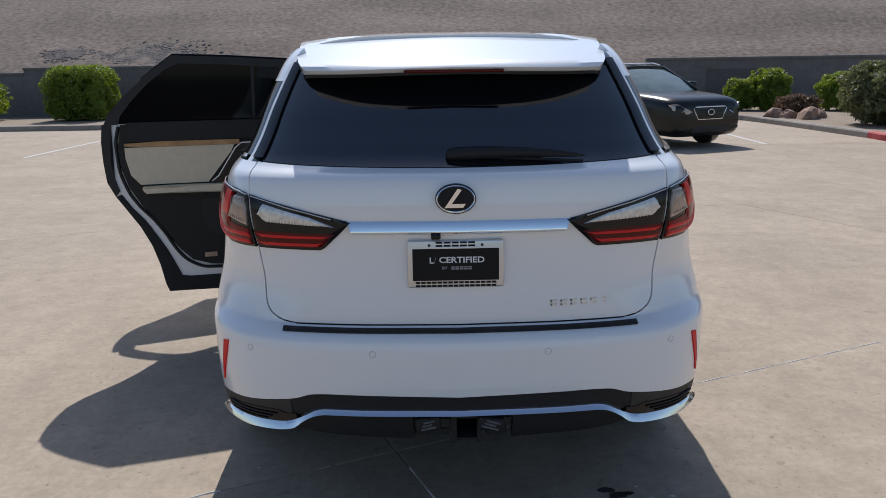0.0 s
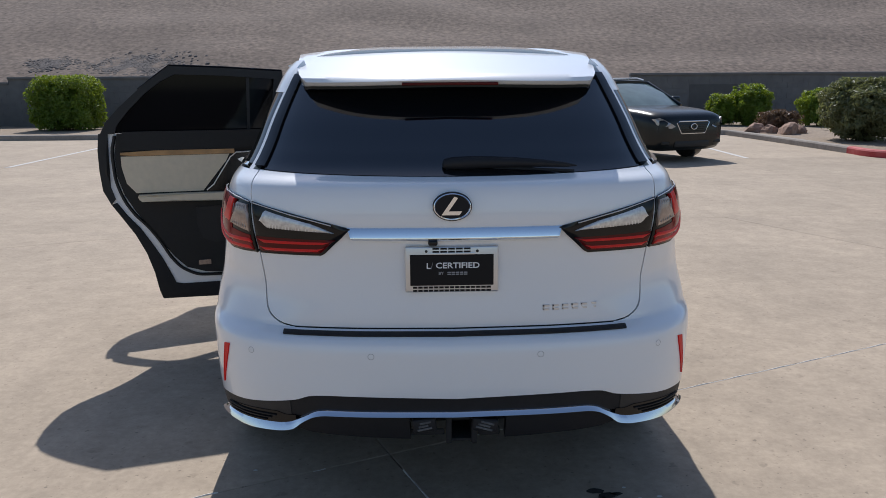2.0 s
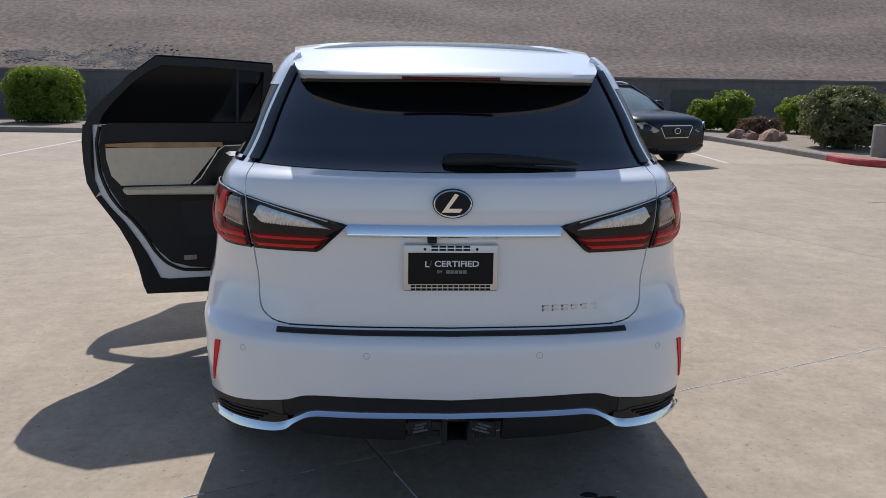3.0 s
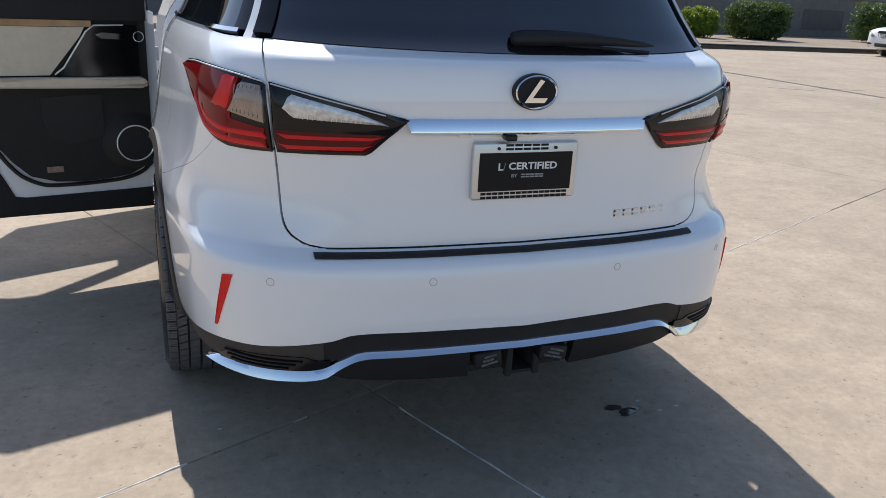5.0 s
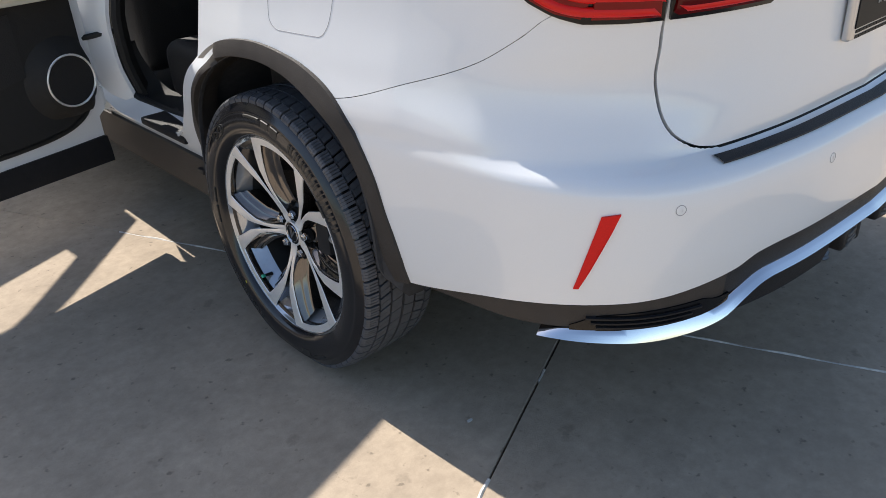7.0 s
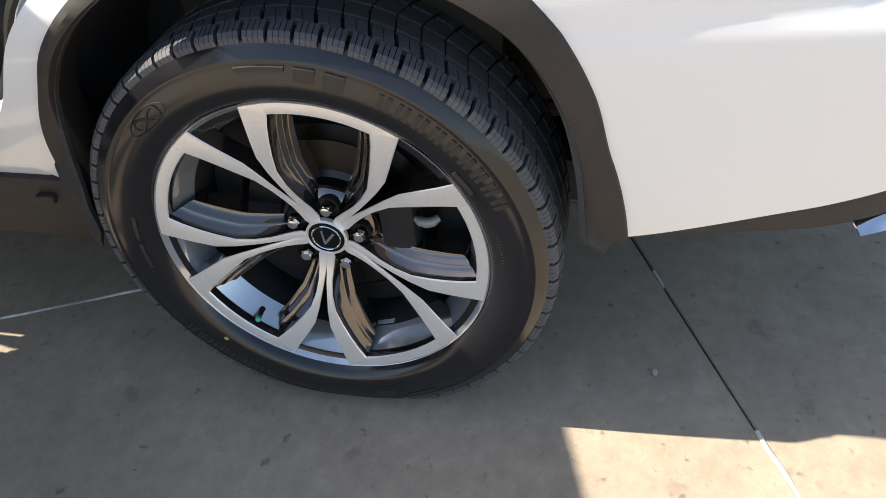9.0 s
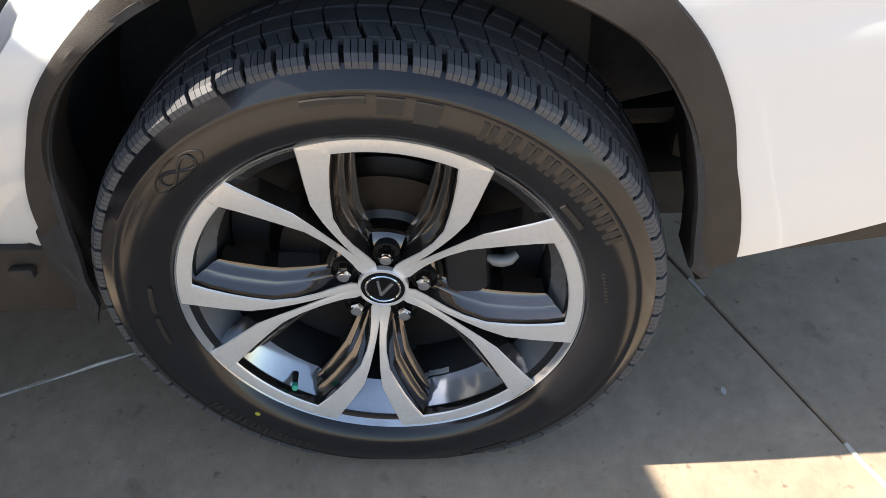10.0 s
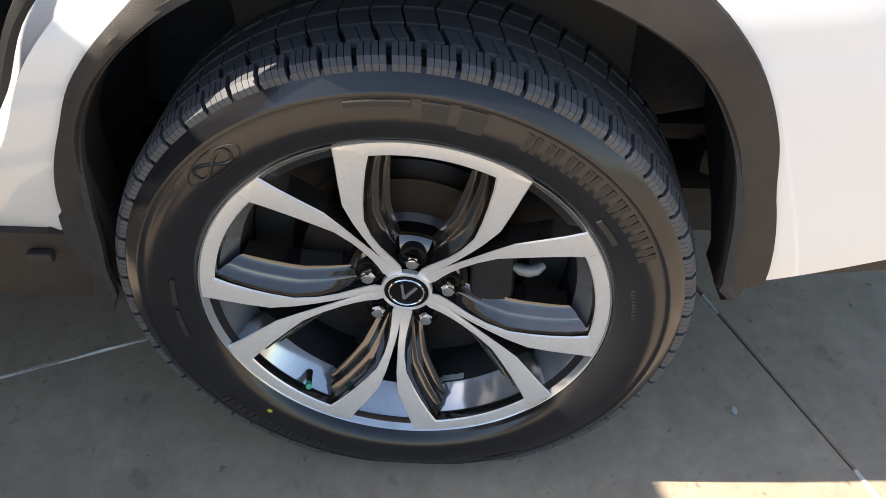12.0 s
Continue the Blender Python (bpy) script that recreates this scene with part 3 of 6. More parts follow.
for sg, s0 in ((1, .150), (-1, .165)):
    panel("rear_valance", [sg * q for q in span(s0, .56, 28)], lambda s: pchip([.15, .30, .48, .56], [.366, .372, .384, .410])(abs(s)), lambda s: CH_BOT(abs(s)) + .004, 8, BLACK_PLASTIC, suv, off=-.004, thick=.03, label="black lower valance under the bumper")
    panel("valance_lip", [sg * q for q in span(s0 + .01, .44, 20)], lambda s: pchip([.15, .30, .44], [.352, .356, .372])(abs(s)), lambda s: pchip([.15, .30, .44], [.372, .378, .388])(abs(s)), 3, BLACK_PLASTIC, suv, off=-.026, thick=.02)
panel("under_bumper", span(-.50, .50, 50), lambda s: .37, lambda s: .455, 4, CAST, suv, off=-.085, thick=.02)
bm_part("underbody", box_bm(-.62, .62, .50, 4.6, .25, .36, .04), CAST, suv)
bm_part("rear_undertray", box_bm(-.60, .60, .36, .64, .36, .42, .02), CAST, suv)
for x, y0, y1 in ((.60, .14, .40), (.80, .42, .60)):
    bm_part("floor_pan", box_bm(-x, x, y0, y1, .455, .50, .02), CAST, suv)
bm_part("floor_pan", box_bm(-.56, .56, .60, 1.62, .40, .44, .02), CAST, suv)
bm = bmesh.new()
for x0, x1, z0, z1 in ((-.022, .066, .428, .438), (-.022, .066, .352, .362), (-.022, -.012, .352, .438), (.056, .066, .352, .438)):
    box_bm(x0, x1, .034, .34, z0, z1, .003, 2, bm=bm)
hitch = bm_part("tow_hitch", bm, CAST, suv, "black tow hitch receiver under the bumper")
bm_part("receiver_collar", box_bm(-.030, -.010, .026, .050, .346, .444, .005), CAST, hitch)
bm_part("receiver_collar", box_bm(.054, .074, .026, .050, .346, .444, .005), CAST, hitch)
bm_part("safety_chain_bracket", box_bm(.078, .150, .038, .050, .368, .400, .006), CAST, hitch)
bm_part("safety_chain_bracket", box_bm(-.150, -.034, .038, .050, .372, .394, .006), CAST, hitch)
for x0, x1, z0, z1, turn in ((-.140, -.062, .404, .452, -6), (.054, .140, .402, .448, 8)):
    bm = box_bm(x0, x1, -.010, .060, z0, z1, .009, 3)
    bmesh.ops.rotate(bm, cent=((x0 + x1) / 2, .03, (z0 + z1) / 2), matrix=Matrix.Rotation(radians(turn), 3, "Y"), verts=bm.verts)
    bm_part("wiring_socket", bm, BLACK_PLASTIC, hitch)
    for k in range(3):
        bm = box_bm(x0 + .014 + .006 * k, x1 - .016 - .010 * (k % 2), -.0135, -.006, z0 + .010 + .0105 * k, z0 + .017 + .0105 * k, .0015)
        bmesh.ops.rotate(bm, cent=((x0 + x1) / 2, .03, (z0 + z1) / 2), matrix=Matrix.Rotation(radians(turn * 2), 3, "Y"), verts=bm.verts)
        bm_part("socket_label", bm, SOCKET_TAPE, hitch, "" if k else "worn pale lettering on the cap")

# reflectors and sensors in the bumper
for sg in (1, -1):
    O = [(.811, .662), (.778, .667), (.794, .628), (.811, .590), (.829, .550), (.847, .511), (.857, .510), (.845, .550), (.833, .590), (.821, .628)]
    bm = plate2d(O, lambda a, z: skin(sg * a, z, .004), lambda a, z: skin(sg * a, z, -.006))
    bm_part("reflector", bm, REFLECTOR, suv, "red wedge-shaped bumper reflector", 0)
    for sx in (.266, .672):
        rows = []
        for r, o in ((.0108, -.002), (.0108, .0005), (.0096, .0005), (.0093, -.0020), (.0090, .0004), (.003, .0008)):
            rows.append([skin(sg * sx + r * math.cos(a), .664 + r * math.sin(a), o) for a in np.linspace(0, 2 * math.pi, 25)[:-1]])
        sensor = part("parking_sensor", *grid_shell(rows, close_u=True), PAINT, suv)
        part("sensor_seal", *tube([skin(sg * sx + .0098 * math.cos(a), .664 + .0098 * math.sin(a), .0000) for a in np.linspace(0, 2 * math.pi, 25)[:-1]], .0009, 5, True), PLATE_GREY, sensor)
# lamps
for sg in (1, -1):
    outer = [(.670, .976), (.74, .975), (.804, .976), (.85, .988), (.895, 1.010), (.952, 1.052), (1.05, 1.10), (1.136, 1.143), (1.10, 1.158), (1.0, 1.166), (.88, 1.166), (.78, 1.158), (.705, 1.146), (.688, 1.06)]

    def fill(name, pts, o, material, parent, n=26, label=""):
        """A lens piece that follows the skin, from its outline (lower and upper edge found by columns)."""
        pts = [(q * (1.018 + (z - .975) * .06 + max(0, q - .7) * .09), z) for q, z in pts]
        xs = sorted(p[0] for p in pts)
        lo_s, hi_s = xs[0], xs[-1]
        cols = span(lo_s + 1e-4, hi_s - 1e-4, n)
        def edges(q):
            zs = []
            for i in range(len(pts)):
                a, b = pts[i], pts[(i + 1) % len(pts)]
                if (a[0] - q) * (b[0] - q) <= 0 and a[0] != b[0]:
                    zs.append(a[1] + (b[1] - a[1]) * (q - a[0]) / (b[0] - a[0]))
            return (min(zs), max(zs)) if zs else (pts[0][1], pts[0][1])
        rows, back = [], []
        for i in range(9):
            f = i / 8
            bulge = o + .004 * (1 - (2 * f - 1) ** 2)
            r1, r2 = [], []
            for q in cols:
                e = edges(q)
                z = e[0] + (e[1] - e[0]) * f
                r1.append(skin(sg * q, z, bulge)), r2.append(skin(sg * q, z, o - .014))
            rows.append(r1), back.append(r2)
        return part(name, *grid_shell(rows, back), material, parent, label, 50)

    lamp = fill("tail_lamp", outer, .006, GLOSS_BLACK, suv, label="red L-shaped tail lamp")
    fill("red_lens", [(.80, .985), (.85, .995), (.893, 1.016), (.945, 1.058), (1.04, 1.102), (1.125, 1.142), (1.0, 1.158), (.88, 1.158), (.772, 1.146), (.80, 1.060), (.79, 1.052)], .011, RED_LENS, lamp)
    fill("red_lens", [(.681, .985), (.80, .985), (.80, 1.052), (.684, 1.036)], .011, RED_LENS, lamp, 10)
    fill("indicator_lens", [(.694, 1.050), (.796, 1.066), (.770, 1.138), (.708, 1.134)], .012, AMBER_LENS, lamp, 10)
    def rod(name, pts, o, r, material, parent):
        """A thin rod on the lens."""
        part(name, *tube([skin(sg * q * (1.018 + (z - .975) * .06 + max(0, q - .7) * .09), z, o) for q, z in pts], r, 8), material, parent)

    low = pchip([.67, .80, .85, .893, .945, 1.04], [.985, .986, .996, 1.018, 1.060, 1.104])
    for d0, d1, end in ((.004, .020, .960), (.027, .043, .905)):
        cols = span(.684, end, 14)
        fill("light_bar", [(q, low(q) + d0) for q in cols] + [(q, low(q) + d1) for q in reversed(cols)], .0125, BAR_RED, lamp, 20)
    fill("light_guide", [(.800, 1.052), (.838, 1.062), (.856, 1.080), (.822, 1.150), (.780, 1.146)], .0125, BAR_RED, lamp, 10)
    # thin silver rod added for the reflection along the lamp's top edge
    rod("lamp_top_edge", [(.705, 1.143), (.78, 1.154), (.88, 1.161), (1.0, 1.161), (1.09, 1.154)], .0100, .0020, FRAME_SILVER, lamp)
    for k in range(7):
        q = .712 + .0115 * k
        rod("lens_rib", [(q, 1.060 + .0012 * k), (q - .002, 1.130)], .0150, .0010, PLATE_GREY, lamp)
    gate_lamp = fill("gate_lamp", [(.662, .976), (.430, .976), (.338, 1.068), (.40, 1.083), (.55, 1.117), (.692, 1.145)], .006, GLOSS_BLACK, suv, label="dark gate-mounted part of the tail lamp")
    fill("red_lens", [(.657, .985), (.436, .985), (.388, 1.033), (.667, 1.037)], .010, DARK_RED, gate_lamp)
    fill("light_bar", [(.654, .989), (.440, .989), (.424, 1.004), (.656, 1.004)], .0105, BAR_RED, gate_lamp, 10)
    fill("light_bar", [(.657, 1.012), (.417, 1.012), (.402, 1.027), (.660, 1.029)], .0105, BAR_RED, gate_lamp, 10)
    fill("clear_lens", [(.652, 1.088), (.625, 1.067), (.39, 1.056), (.47, 1.084), (.637, 1.121)], .011, CLEAR_LENS, gate_lamp)
    for k in range(15):
        q = .45 + .0115 * k
        rod("lens_rib", [(q, 1.060 + .03 * (q - .45)), (q - .001, 1.072 + .18 * (q - .45))], .0135, .0008, FRAME_SILVER, gate_lamp)
    # the same reflection line, as a silver rod on the gate part
    rod("lamp_top_edge", [(.686, 1.140), (.55, 1.112), (.40, 1.079)], .0100, .0020, FRAME_SILVER, gate_lamp)

# chrome bar, badge, plate, lettering, wiper
rows = []
for f, o in ((0, -.004), (0.02, .004), (.62, .020), (.72, .022), (.95, .016), (1, .008), (1, -.004)):
    rows.append([skin(u * (.357 - .022 * f), 1.036 + .036 * (1 - f) + 0 * u, o) for u in np.linspace(-1, 1, 61)])
part("gate_chrome_bar", *grid_shell(rows), CHROME, tailgate, "chrome bar between the lamps")
bm_part("number_plate_lamp_housing", box_bm(-.20, .20, .058, .078, 1.024, 1.034, .004), PAINT, tailgate)
bm_part("camera", box_bm(-.082, -.052, .022, .06, 1.018, 1.036, .006, 3), GLOSS_BLACK, tailgate, "small black reversing camera")


def oval(cx, cz, ax, az, y0, y1, hole=None, seg=40):
    o = [(cx + ax * math.cos(a), cz + az * math.sin(a)) for a in np.linspace(0, 2 * math.pi, seg + 1)[:-1]]
    if hole is None:
        return plate2d(o, lambda x, z: (x, y0, z), lambda x, z: (x, y1, z))
    i = [(cx + hole[0] * math.cos(a), cz + hole[1] * math.sin(a)) for a in np.linspace(0, 2 * math.pi, seg + 1)[:-1]]
    rows = [[Vector((x, y1, z)) for x, z in o], [Vector((x, y0 + .003, z)) for x, z in o], [Vector(((a[0] + b[0]) / 2, y0, (a[1] + b[1]) / 2)) for a, b in zip(o, i)], [Vector((x, y0 + .003, z)) for x, z in i], [Vector((x, y1, z)) for x, z in i]]
    return rows


badge = bm_part("badge", oval(-.005, 1.140, .054, .038, .036, .05), BADGE_FACE, suv, "oval chrome and black emblem")
part("emblem_gasket", *grid_shell(oval(-.005, 1.140, .0615, .0455, .034, .052, (.056, .0405)), close_u=True), SEAL, badge)
part("emblem_ring", *grid_shell(oval(-.005, 1.140, .0585, .0425, .030, .05, (.0530, .0375)), close_u=True), CHROME, badge)
bm = plate2d([(.006, 1.172), (.018, 1.168), (-.012, 1.126), (.030, 1.126), (.022, 1.114), (-.034, 1.114)], lambda x, z: (x - .005, .030, z), lambda x, z: (x - .005, .045, z))
bm_part("emblem_stroke", bm, CHROME, badge, "", 0)

PZ = .9345
plate = bm_part("licence_plate_frame", box_bm(-.156, .143, .044, .062, PZ - .076, PZ + .076, .006, 3), FRAME_SILVER, suv, "silver dealer plate frame with a black insert", 35, pose(0, .011, 0))
bm_part("plate_insert", box_bm(-.140, .127, .0415, .05, PZ - .052, PZ + .049, .001, 1), PLATE_DARK, plate)
bm = box_bm(-.082, .069, .0425, .05, PZ + .044, PZ + .0575, .004, 2)
bm_part("plate_insert_tab", bm, FRAME_SILVER, plate)


def text_mesh(name, txt, size, material, parent, m, depth=.0006, wide=1.0):
    cu = bpy.data.curves.new(name, "FONT")
    cu.body, cu.size, cu.extrude, cu.align_x, cu.align_y = txt, size, depth, "CENTER", "CENTER"
    cu.resolution_u, cu.offset = 3, .02 * size
    ob = bpy.data.objects.new(name, cu)
    scene.collection.objects.link(ob)
    me = bpy.data.meshes.new_from_object(ob.evaluated_get(bpy.context.evaluated_depsgraph_get()))
    bpy.data.objects.remove(ob)
    bpy.data.curves.remove(cu)
    for v in me.vertices:
        v.co.x *= wide
    me.materials.clear()
    return add(name, finish(me, material, 0), parent, "", m)


text_mesh("lettering", "CERTIFIED", .026, PLATE_WHITE, plate, pose(.012, .0408, PZ + .013, 90, 0, 0), wide=1.17)
text_mesh("lettering", "BY", .0125, PLATE_GREY, plate, pose(-.041, .0408, PZ - .012, 90, 0, 0), wide=1.15)


def bars(name, x0, x1, z, h, gaps, material, parent, y):
    """Plain level bars in place of a maker's name."""
    w = (x1 - x0) / gaps
    bm = bmesh.new()
    for i in range(gaps):
        a = x0 + w * i
        for k in range(2):
            box_bm(a + w * .08, a + w * .92, y - .0008, y + .002, z + h * (.5 - .62 * k) - h * .36, z + h * (.5 - .62 * k), bm=bm)
    return bm_part(name, bm, material, parent, "", 0)


bars("plate_bar", -.070, .055, PZ + .063, .016, 5, PLATE_DARK, plate, .0432)
bars("plate_bar", -.133, .120, PZ - .064, .017, 15, PLATE_DARK, plate, .0432)
bars("plate_bar", -.022, .044, PZ - .012, .010, 5, PLATE_GREY, plate, .0408)
bm = plate2d([(-.087, PZ + .0225), (-.0832, PZ + .0225), (-.0832, PZ + .0068), (-.0745, PZ + .0068), (-.0745, PZ + .0035), (-.087, PZ + .0035)], lambda x, z: (x, .0400, z), lambda x, z: (x, .0425, z))
bm_part("plate_mark", bm, PLATE_WHITE, plate, "", 0)
bm = plate2d([(-.0738, PZ + .002), (-.0726, PZ + .002), (-.0668, PZ + .0235), (-.0680, PZ + .0235)], lambda x, z: (x, .0400, z), lambda x, z: (x, .0425, z))
bm_part("plate_mark", bm, PLATE_GREY, plate, "", 0)
for x in (-.088, .075):
    bm_part("plate_screw", oval(x, PZ + .060, .0045, .0045, .0415, .05, None, 12), SEAL, plate)
zb = .797
bm = bmesh.new()
for i, x in enumerate(np.linspace(.292, .452, 6)):
    y = skin(-(x + .012), zb).y
    for k in range(2):
        box_bm(x, x + .021, y - .004, y + .002, zb + .0125 * (k - .5) - .003, zb + .0125 * (k - .5) + .003, bm=bm)
    box_bm(x, x + .0045, y - .004, y + .002, zb - .009, zb + .009, bm=bm)
bm_part("model_badge", bm, FRAME_SILVER, tailgate, "chrome model badge", 0)

wiper = new("rear_wiper")
wiper.parent, wiper.matrix_basis = suv, pose(.03, .172, 1.255, -38, 0, 0)
wiper["label"] = "black rear window wiper"
rows = []
for x, w, h, z in ((-.062, .004, .004, -.004), (-.056, .016, .014, -.002), (-.03, .021, .020, 0), (.03, .021, .022, .002), (.10, .019, .020, .003), (.18, .016, .016, .002), (.27, .012, .012, -.003), (.34, .008, .008, -.009), (.375, .002, .002, -.013)):
    rows.append([Vector((x, -.012 - h * max(-.35, math.sin(a)), z + w * math.cos(a))) for a in np.linspace(0, 2 * math.pi, 17)[:-1]])
vs, fs = grid_shell(rows, close_u=True)
part("wiper_arm", vs, fs, BLACK_PLASTIC, wiper)
vs, fs = tube([(-.05, .008, -.016), (.15, .002, -.012), (.37, .010, -.020)], .006, 6)
part("wiper_blade", vs, fs, SEAL, wiper)
vs, fs = tube([(-.035, -.006, -.006), (-.035, .03, -.006)], .020, 12)
part("wiper_pivot", vs, fs, BLACK_PLASTIC, wiper)
# fuel flap groove
FL = [(1.64, 1.04), (1.63, .93), (1.587, .906), (1.457, .906), (1.425, .927), (1.410, .99), (1.42, 1.05), (1.468, 1.075), (1.60, 1.08), (1.64, 1.04)]
fx, fz = pchip(range(10), [p[0] for p in FL]), pchip(range(10), [p[1] for p in FL])
vs, fs = tube([skin(fx(q), fz(q), -.0006) for q in np.linspace(0, 9, 90)], .0011, 6)
part("fuel_flap_gap", vs, fs, PLATE_GREY, suv)

# ---- wheels ----


def wp(r, deg, a):
    """Wheel-local point: radius, degrees from the top towards the tail, and outward distance."""
    q = radians(deg)
    return Vector((-a, -r * math.sin(q), r * math.cos(q)))


def flat(p):
    q = 1 - .11 * min(1, max(0, (-.330 - p.z) / .032))
    return Vector((p.x * q, p.y, max(p.z, -HUB_Z + .001)))


TYRE = [(.086, .250), (.090, .262), (.0945, .2690), (.0985, .2705), (.1060, .2760), (.1135, .288), (.1165, .300), (.1178, .315), (.1165, .329), (.1140, .337), (.1148, .3385), (.1130, .342), (.107, .353), (.102, .3605), (.096, .366), (.086, .3675), (.03, .369)]
prof = TYRE + [(-a, r) for a, r in reversed(TYRE)]
rows = [[flat(wp(.27 + (r - .27) * .98 if r > .27 else r, d, a)) for d in np.linspace(0, 360, 161)[:-1]] for a, r in prof]
TYRE_ME = mesh_of("tyre", *grid_shell(rows, close_u=True), RUBBER, 60)


def block(verts, faces, a0, a1, d0, d1, r_in, r0, r1, skew=0.0):
    """A tread block between two widths and angles; r0 and r1 are its outer radii at the two edges."""
    o = len(verts)
    for r_a, r_b in ((r_in, r_in), (r0, r1)):
        for a, rr, sk in ((a0, r_a, 0), (a1, r_b, skew)):
            for d in (d0, d1):
                verts.append(flat(wp(.27 + (rr - .27) * .98, d + sk, a)))
    for f in ((0, 1, 3, 2), (4, 6, 7, 5), (0, 4, 5, 1), (2, 3, 7, 6), (0, 2, 6, 4), (1, 5, 7, 3)):
        faces.append(tuple(o + i for i in f))


tv, tf = [], []
NB = 66
for side in (1, -1):
    for i in range(NB):
        d = 360 / NB * i
        w = 360 / NB
        for k in range(4):
            q0, q1 = d + w * (.07 + .215 * k), d + w * (.07 + .215 * k + .178)
            block(tv, tf, side * .074, side * .096, q0, q1, .364, .3780, .3735, .3)
        for k in range(4):
            q0 = d + w * (.07 + .215 * k) + .3
            block(tv, tf, side * .096, side * .1030, q0, q0 + w * .195, .352, .3735, .3672, .1)
        d2 = d + w * .4
        for k in range(2):
            block(tv, tf, side * .041, side * .069, d2 + w * (.08 + .43 * k), d2 + w * (.08 + .43 * k + .40), .366, .379, .378, 1.4)
    for i in range(NB):
        d = 360 / NB * (i + .2)
        block(tv, tf, side * .004, side * .034, d, d + 360 / NB * .93, .366, .379, .379, 1.0)
me = bpy.data.meshes.new("tread")
me.from_pydata([tuple(v) for v in tv], [], tf)
TREAD_ME = finish(me, RUBBER_WORN_SKYLIT, 0)
# raised plain marks on the sidewall in place of the maker's words
tv, tf = [], []
for i in range(9):
    d0 = 26.0 + 4.75 * i
    for k in range(2):
        block(tv, tf, .1135, .1181, d0 + 1.9 * k, d0 + 1.9 * k + 1.25, .309, .331, .331)
for i in range(8):
    d0 = 205.0 + 4.2 * i
    for k in range(2):
        block(tv, tf, .1135, .1184, d0 + 1.6 * k, d0 + 1.6 * k + 1.0, .312, .329, .329)
for i in range(14):
    block(tv, tf, .1125, .1166, -21 + 1.0 * i, -20.4 + 1.0 * i, .321, .3245, .3245)
    if i % 3:
        block(tv, tf, .1125, .1166, 108 + 1.1 * i, 108.7 + 1.1 * i, .300, .3045, .3045)
for i in range(9):
    block(tv, tf, .1110, .1155, 76 + 1.2 * i, 76.7 + 1.2 * i, .292, .2965, .2965)
for d0, d1, r0, r1 in ((-8, 4, .3305, .3345), (6, 11, .318, .3345), (13, 18, .312, .3345), (52, 60, .2935, .298), (262, 272, .296, .300), (274, 283, .296, .300), (150, 160, .3305, .3345), (163, 170, .318, .3345)):
    n = int((d1 - d0) / 1.0)
    for i in range(n):
        block(tv, tf, .1120, .1178, d0 + (d1 - d0) * i / n, d0 + (d1 - d0) * (i + 1) / n, r0 - .004, r1, r1 - .0015, 0)
me = bpy.data.meshes.new("sidewall_mark")
me.from_pydata([tuple(v) for v in tv], [], tf)
MARKS_ME = finish(me, RUBBER_MARK, 0)
# oval and rings on the sidewall
ring_pts = []
for q in np.linspace(0, 2 * math.pi, 41)[:-1]:
    ring_pts.append(wp(.3165 + .0135 * math.sin(q), -38.5 + 7.5 * math.cos(q), .1176))
RING_ME = mesh_of("sidewall_oval", *tube(ring_pts, .0011, 5, True), RUBBER_MARK, 50)
lp = [wp(.3165 + .008 * math.sin(2 * q), -38.5 + 5.0 * math.cos(q), .1176) for q in np.linspace(0, 2 * math.pi, 41)[:-1]]
LOOP_ME = mesh_of("sidewall_loop", *tube(lp, .0022, 5, True), RUBBER_MARK, 50)

# rim: barrel, flange
BAR = [(.0965, .2672), (.0975, .2685), (.0965, .2695), (.092, .2695), (.088, .262), (.085, .256), (.045, .256)]
BIN = [(.0965, .2672), (.0935, .2655), (.0890, .2600), (.0840, .2555), (.060, .2420), (.036, .2300), (.036, .2555)]
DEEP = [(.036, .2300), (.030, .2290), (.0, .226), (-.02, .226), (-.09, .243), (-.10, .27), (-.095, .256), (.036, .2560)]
rows = [[wp(r, d, a) for d in np.linspace(0, 360, 121)[:-1]] for a, r in list(reversed(BIN)) + BAR[1:]]
BARREL_ME = mesh_of("wheel", *grid_shell(rows, close_u=True), BARREL, 40)
# inner barrel near black: shade behind the silver lip is put into its colour
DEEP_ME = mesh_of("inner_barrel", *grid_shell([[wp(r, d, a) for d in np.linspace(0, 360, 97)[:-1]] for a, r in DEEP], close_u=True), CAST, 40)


def face_a(r):
    return pchip([.03, .05, .066, .09, .13, .18, .23, .268], [.057, .058, .061, .068, .078, .0875, .0935, .0960])(r)


ST = [((24.9, .2665), (17.1, .2520)), ((26.3, .241), (19.2, .229)), ((28.4, .214), (21.8, .201)), ((31.5, .182), (24.4, .176)), ((32.8, .150), (27.9, .148)), ((33.6, .122), (29.4, .118)), ((34.6, .095), (29.0, .092)), ((35.2, .075), (27.0, .074)), ((35.98, .060), (23.5, .058)), ((36.0, .044), (18.0, .044)), ((36.0, .031), (18.0, .031))]
FL_ = [(12.6, .221), (13.2, .206), (13.8, .190), (15.2, .160), (16.2, .140), (15.6, .105), (14.4, .082), (15.0, .074), (16.0, .060), (16.5, .048), (17.0, .034)]


face_v, face_f, dark_v, dark_f = [], [], [], []


def put(V, F, rows):
    v, f = grid_shell(rows)
    o = len(V)
    V += v
    F += [tuple(o + i for i in q) for q in f]


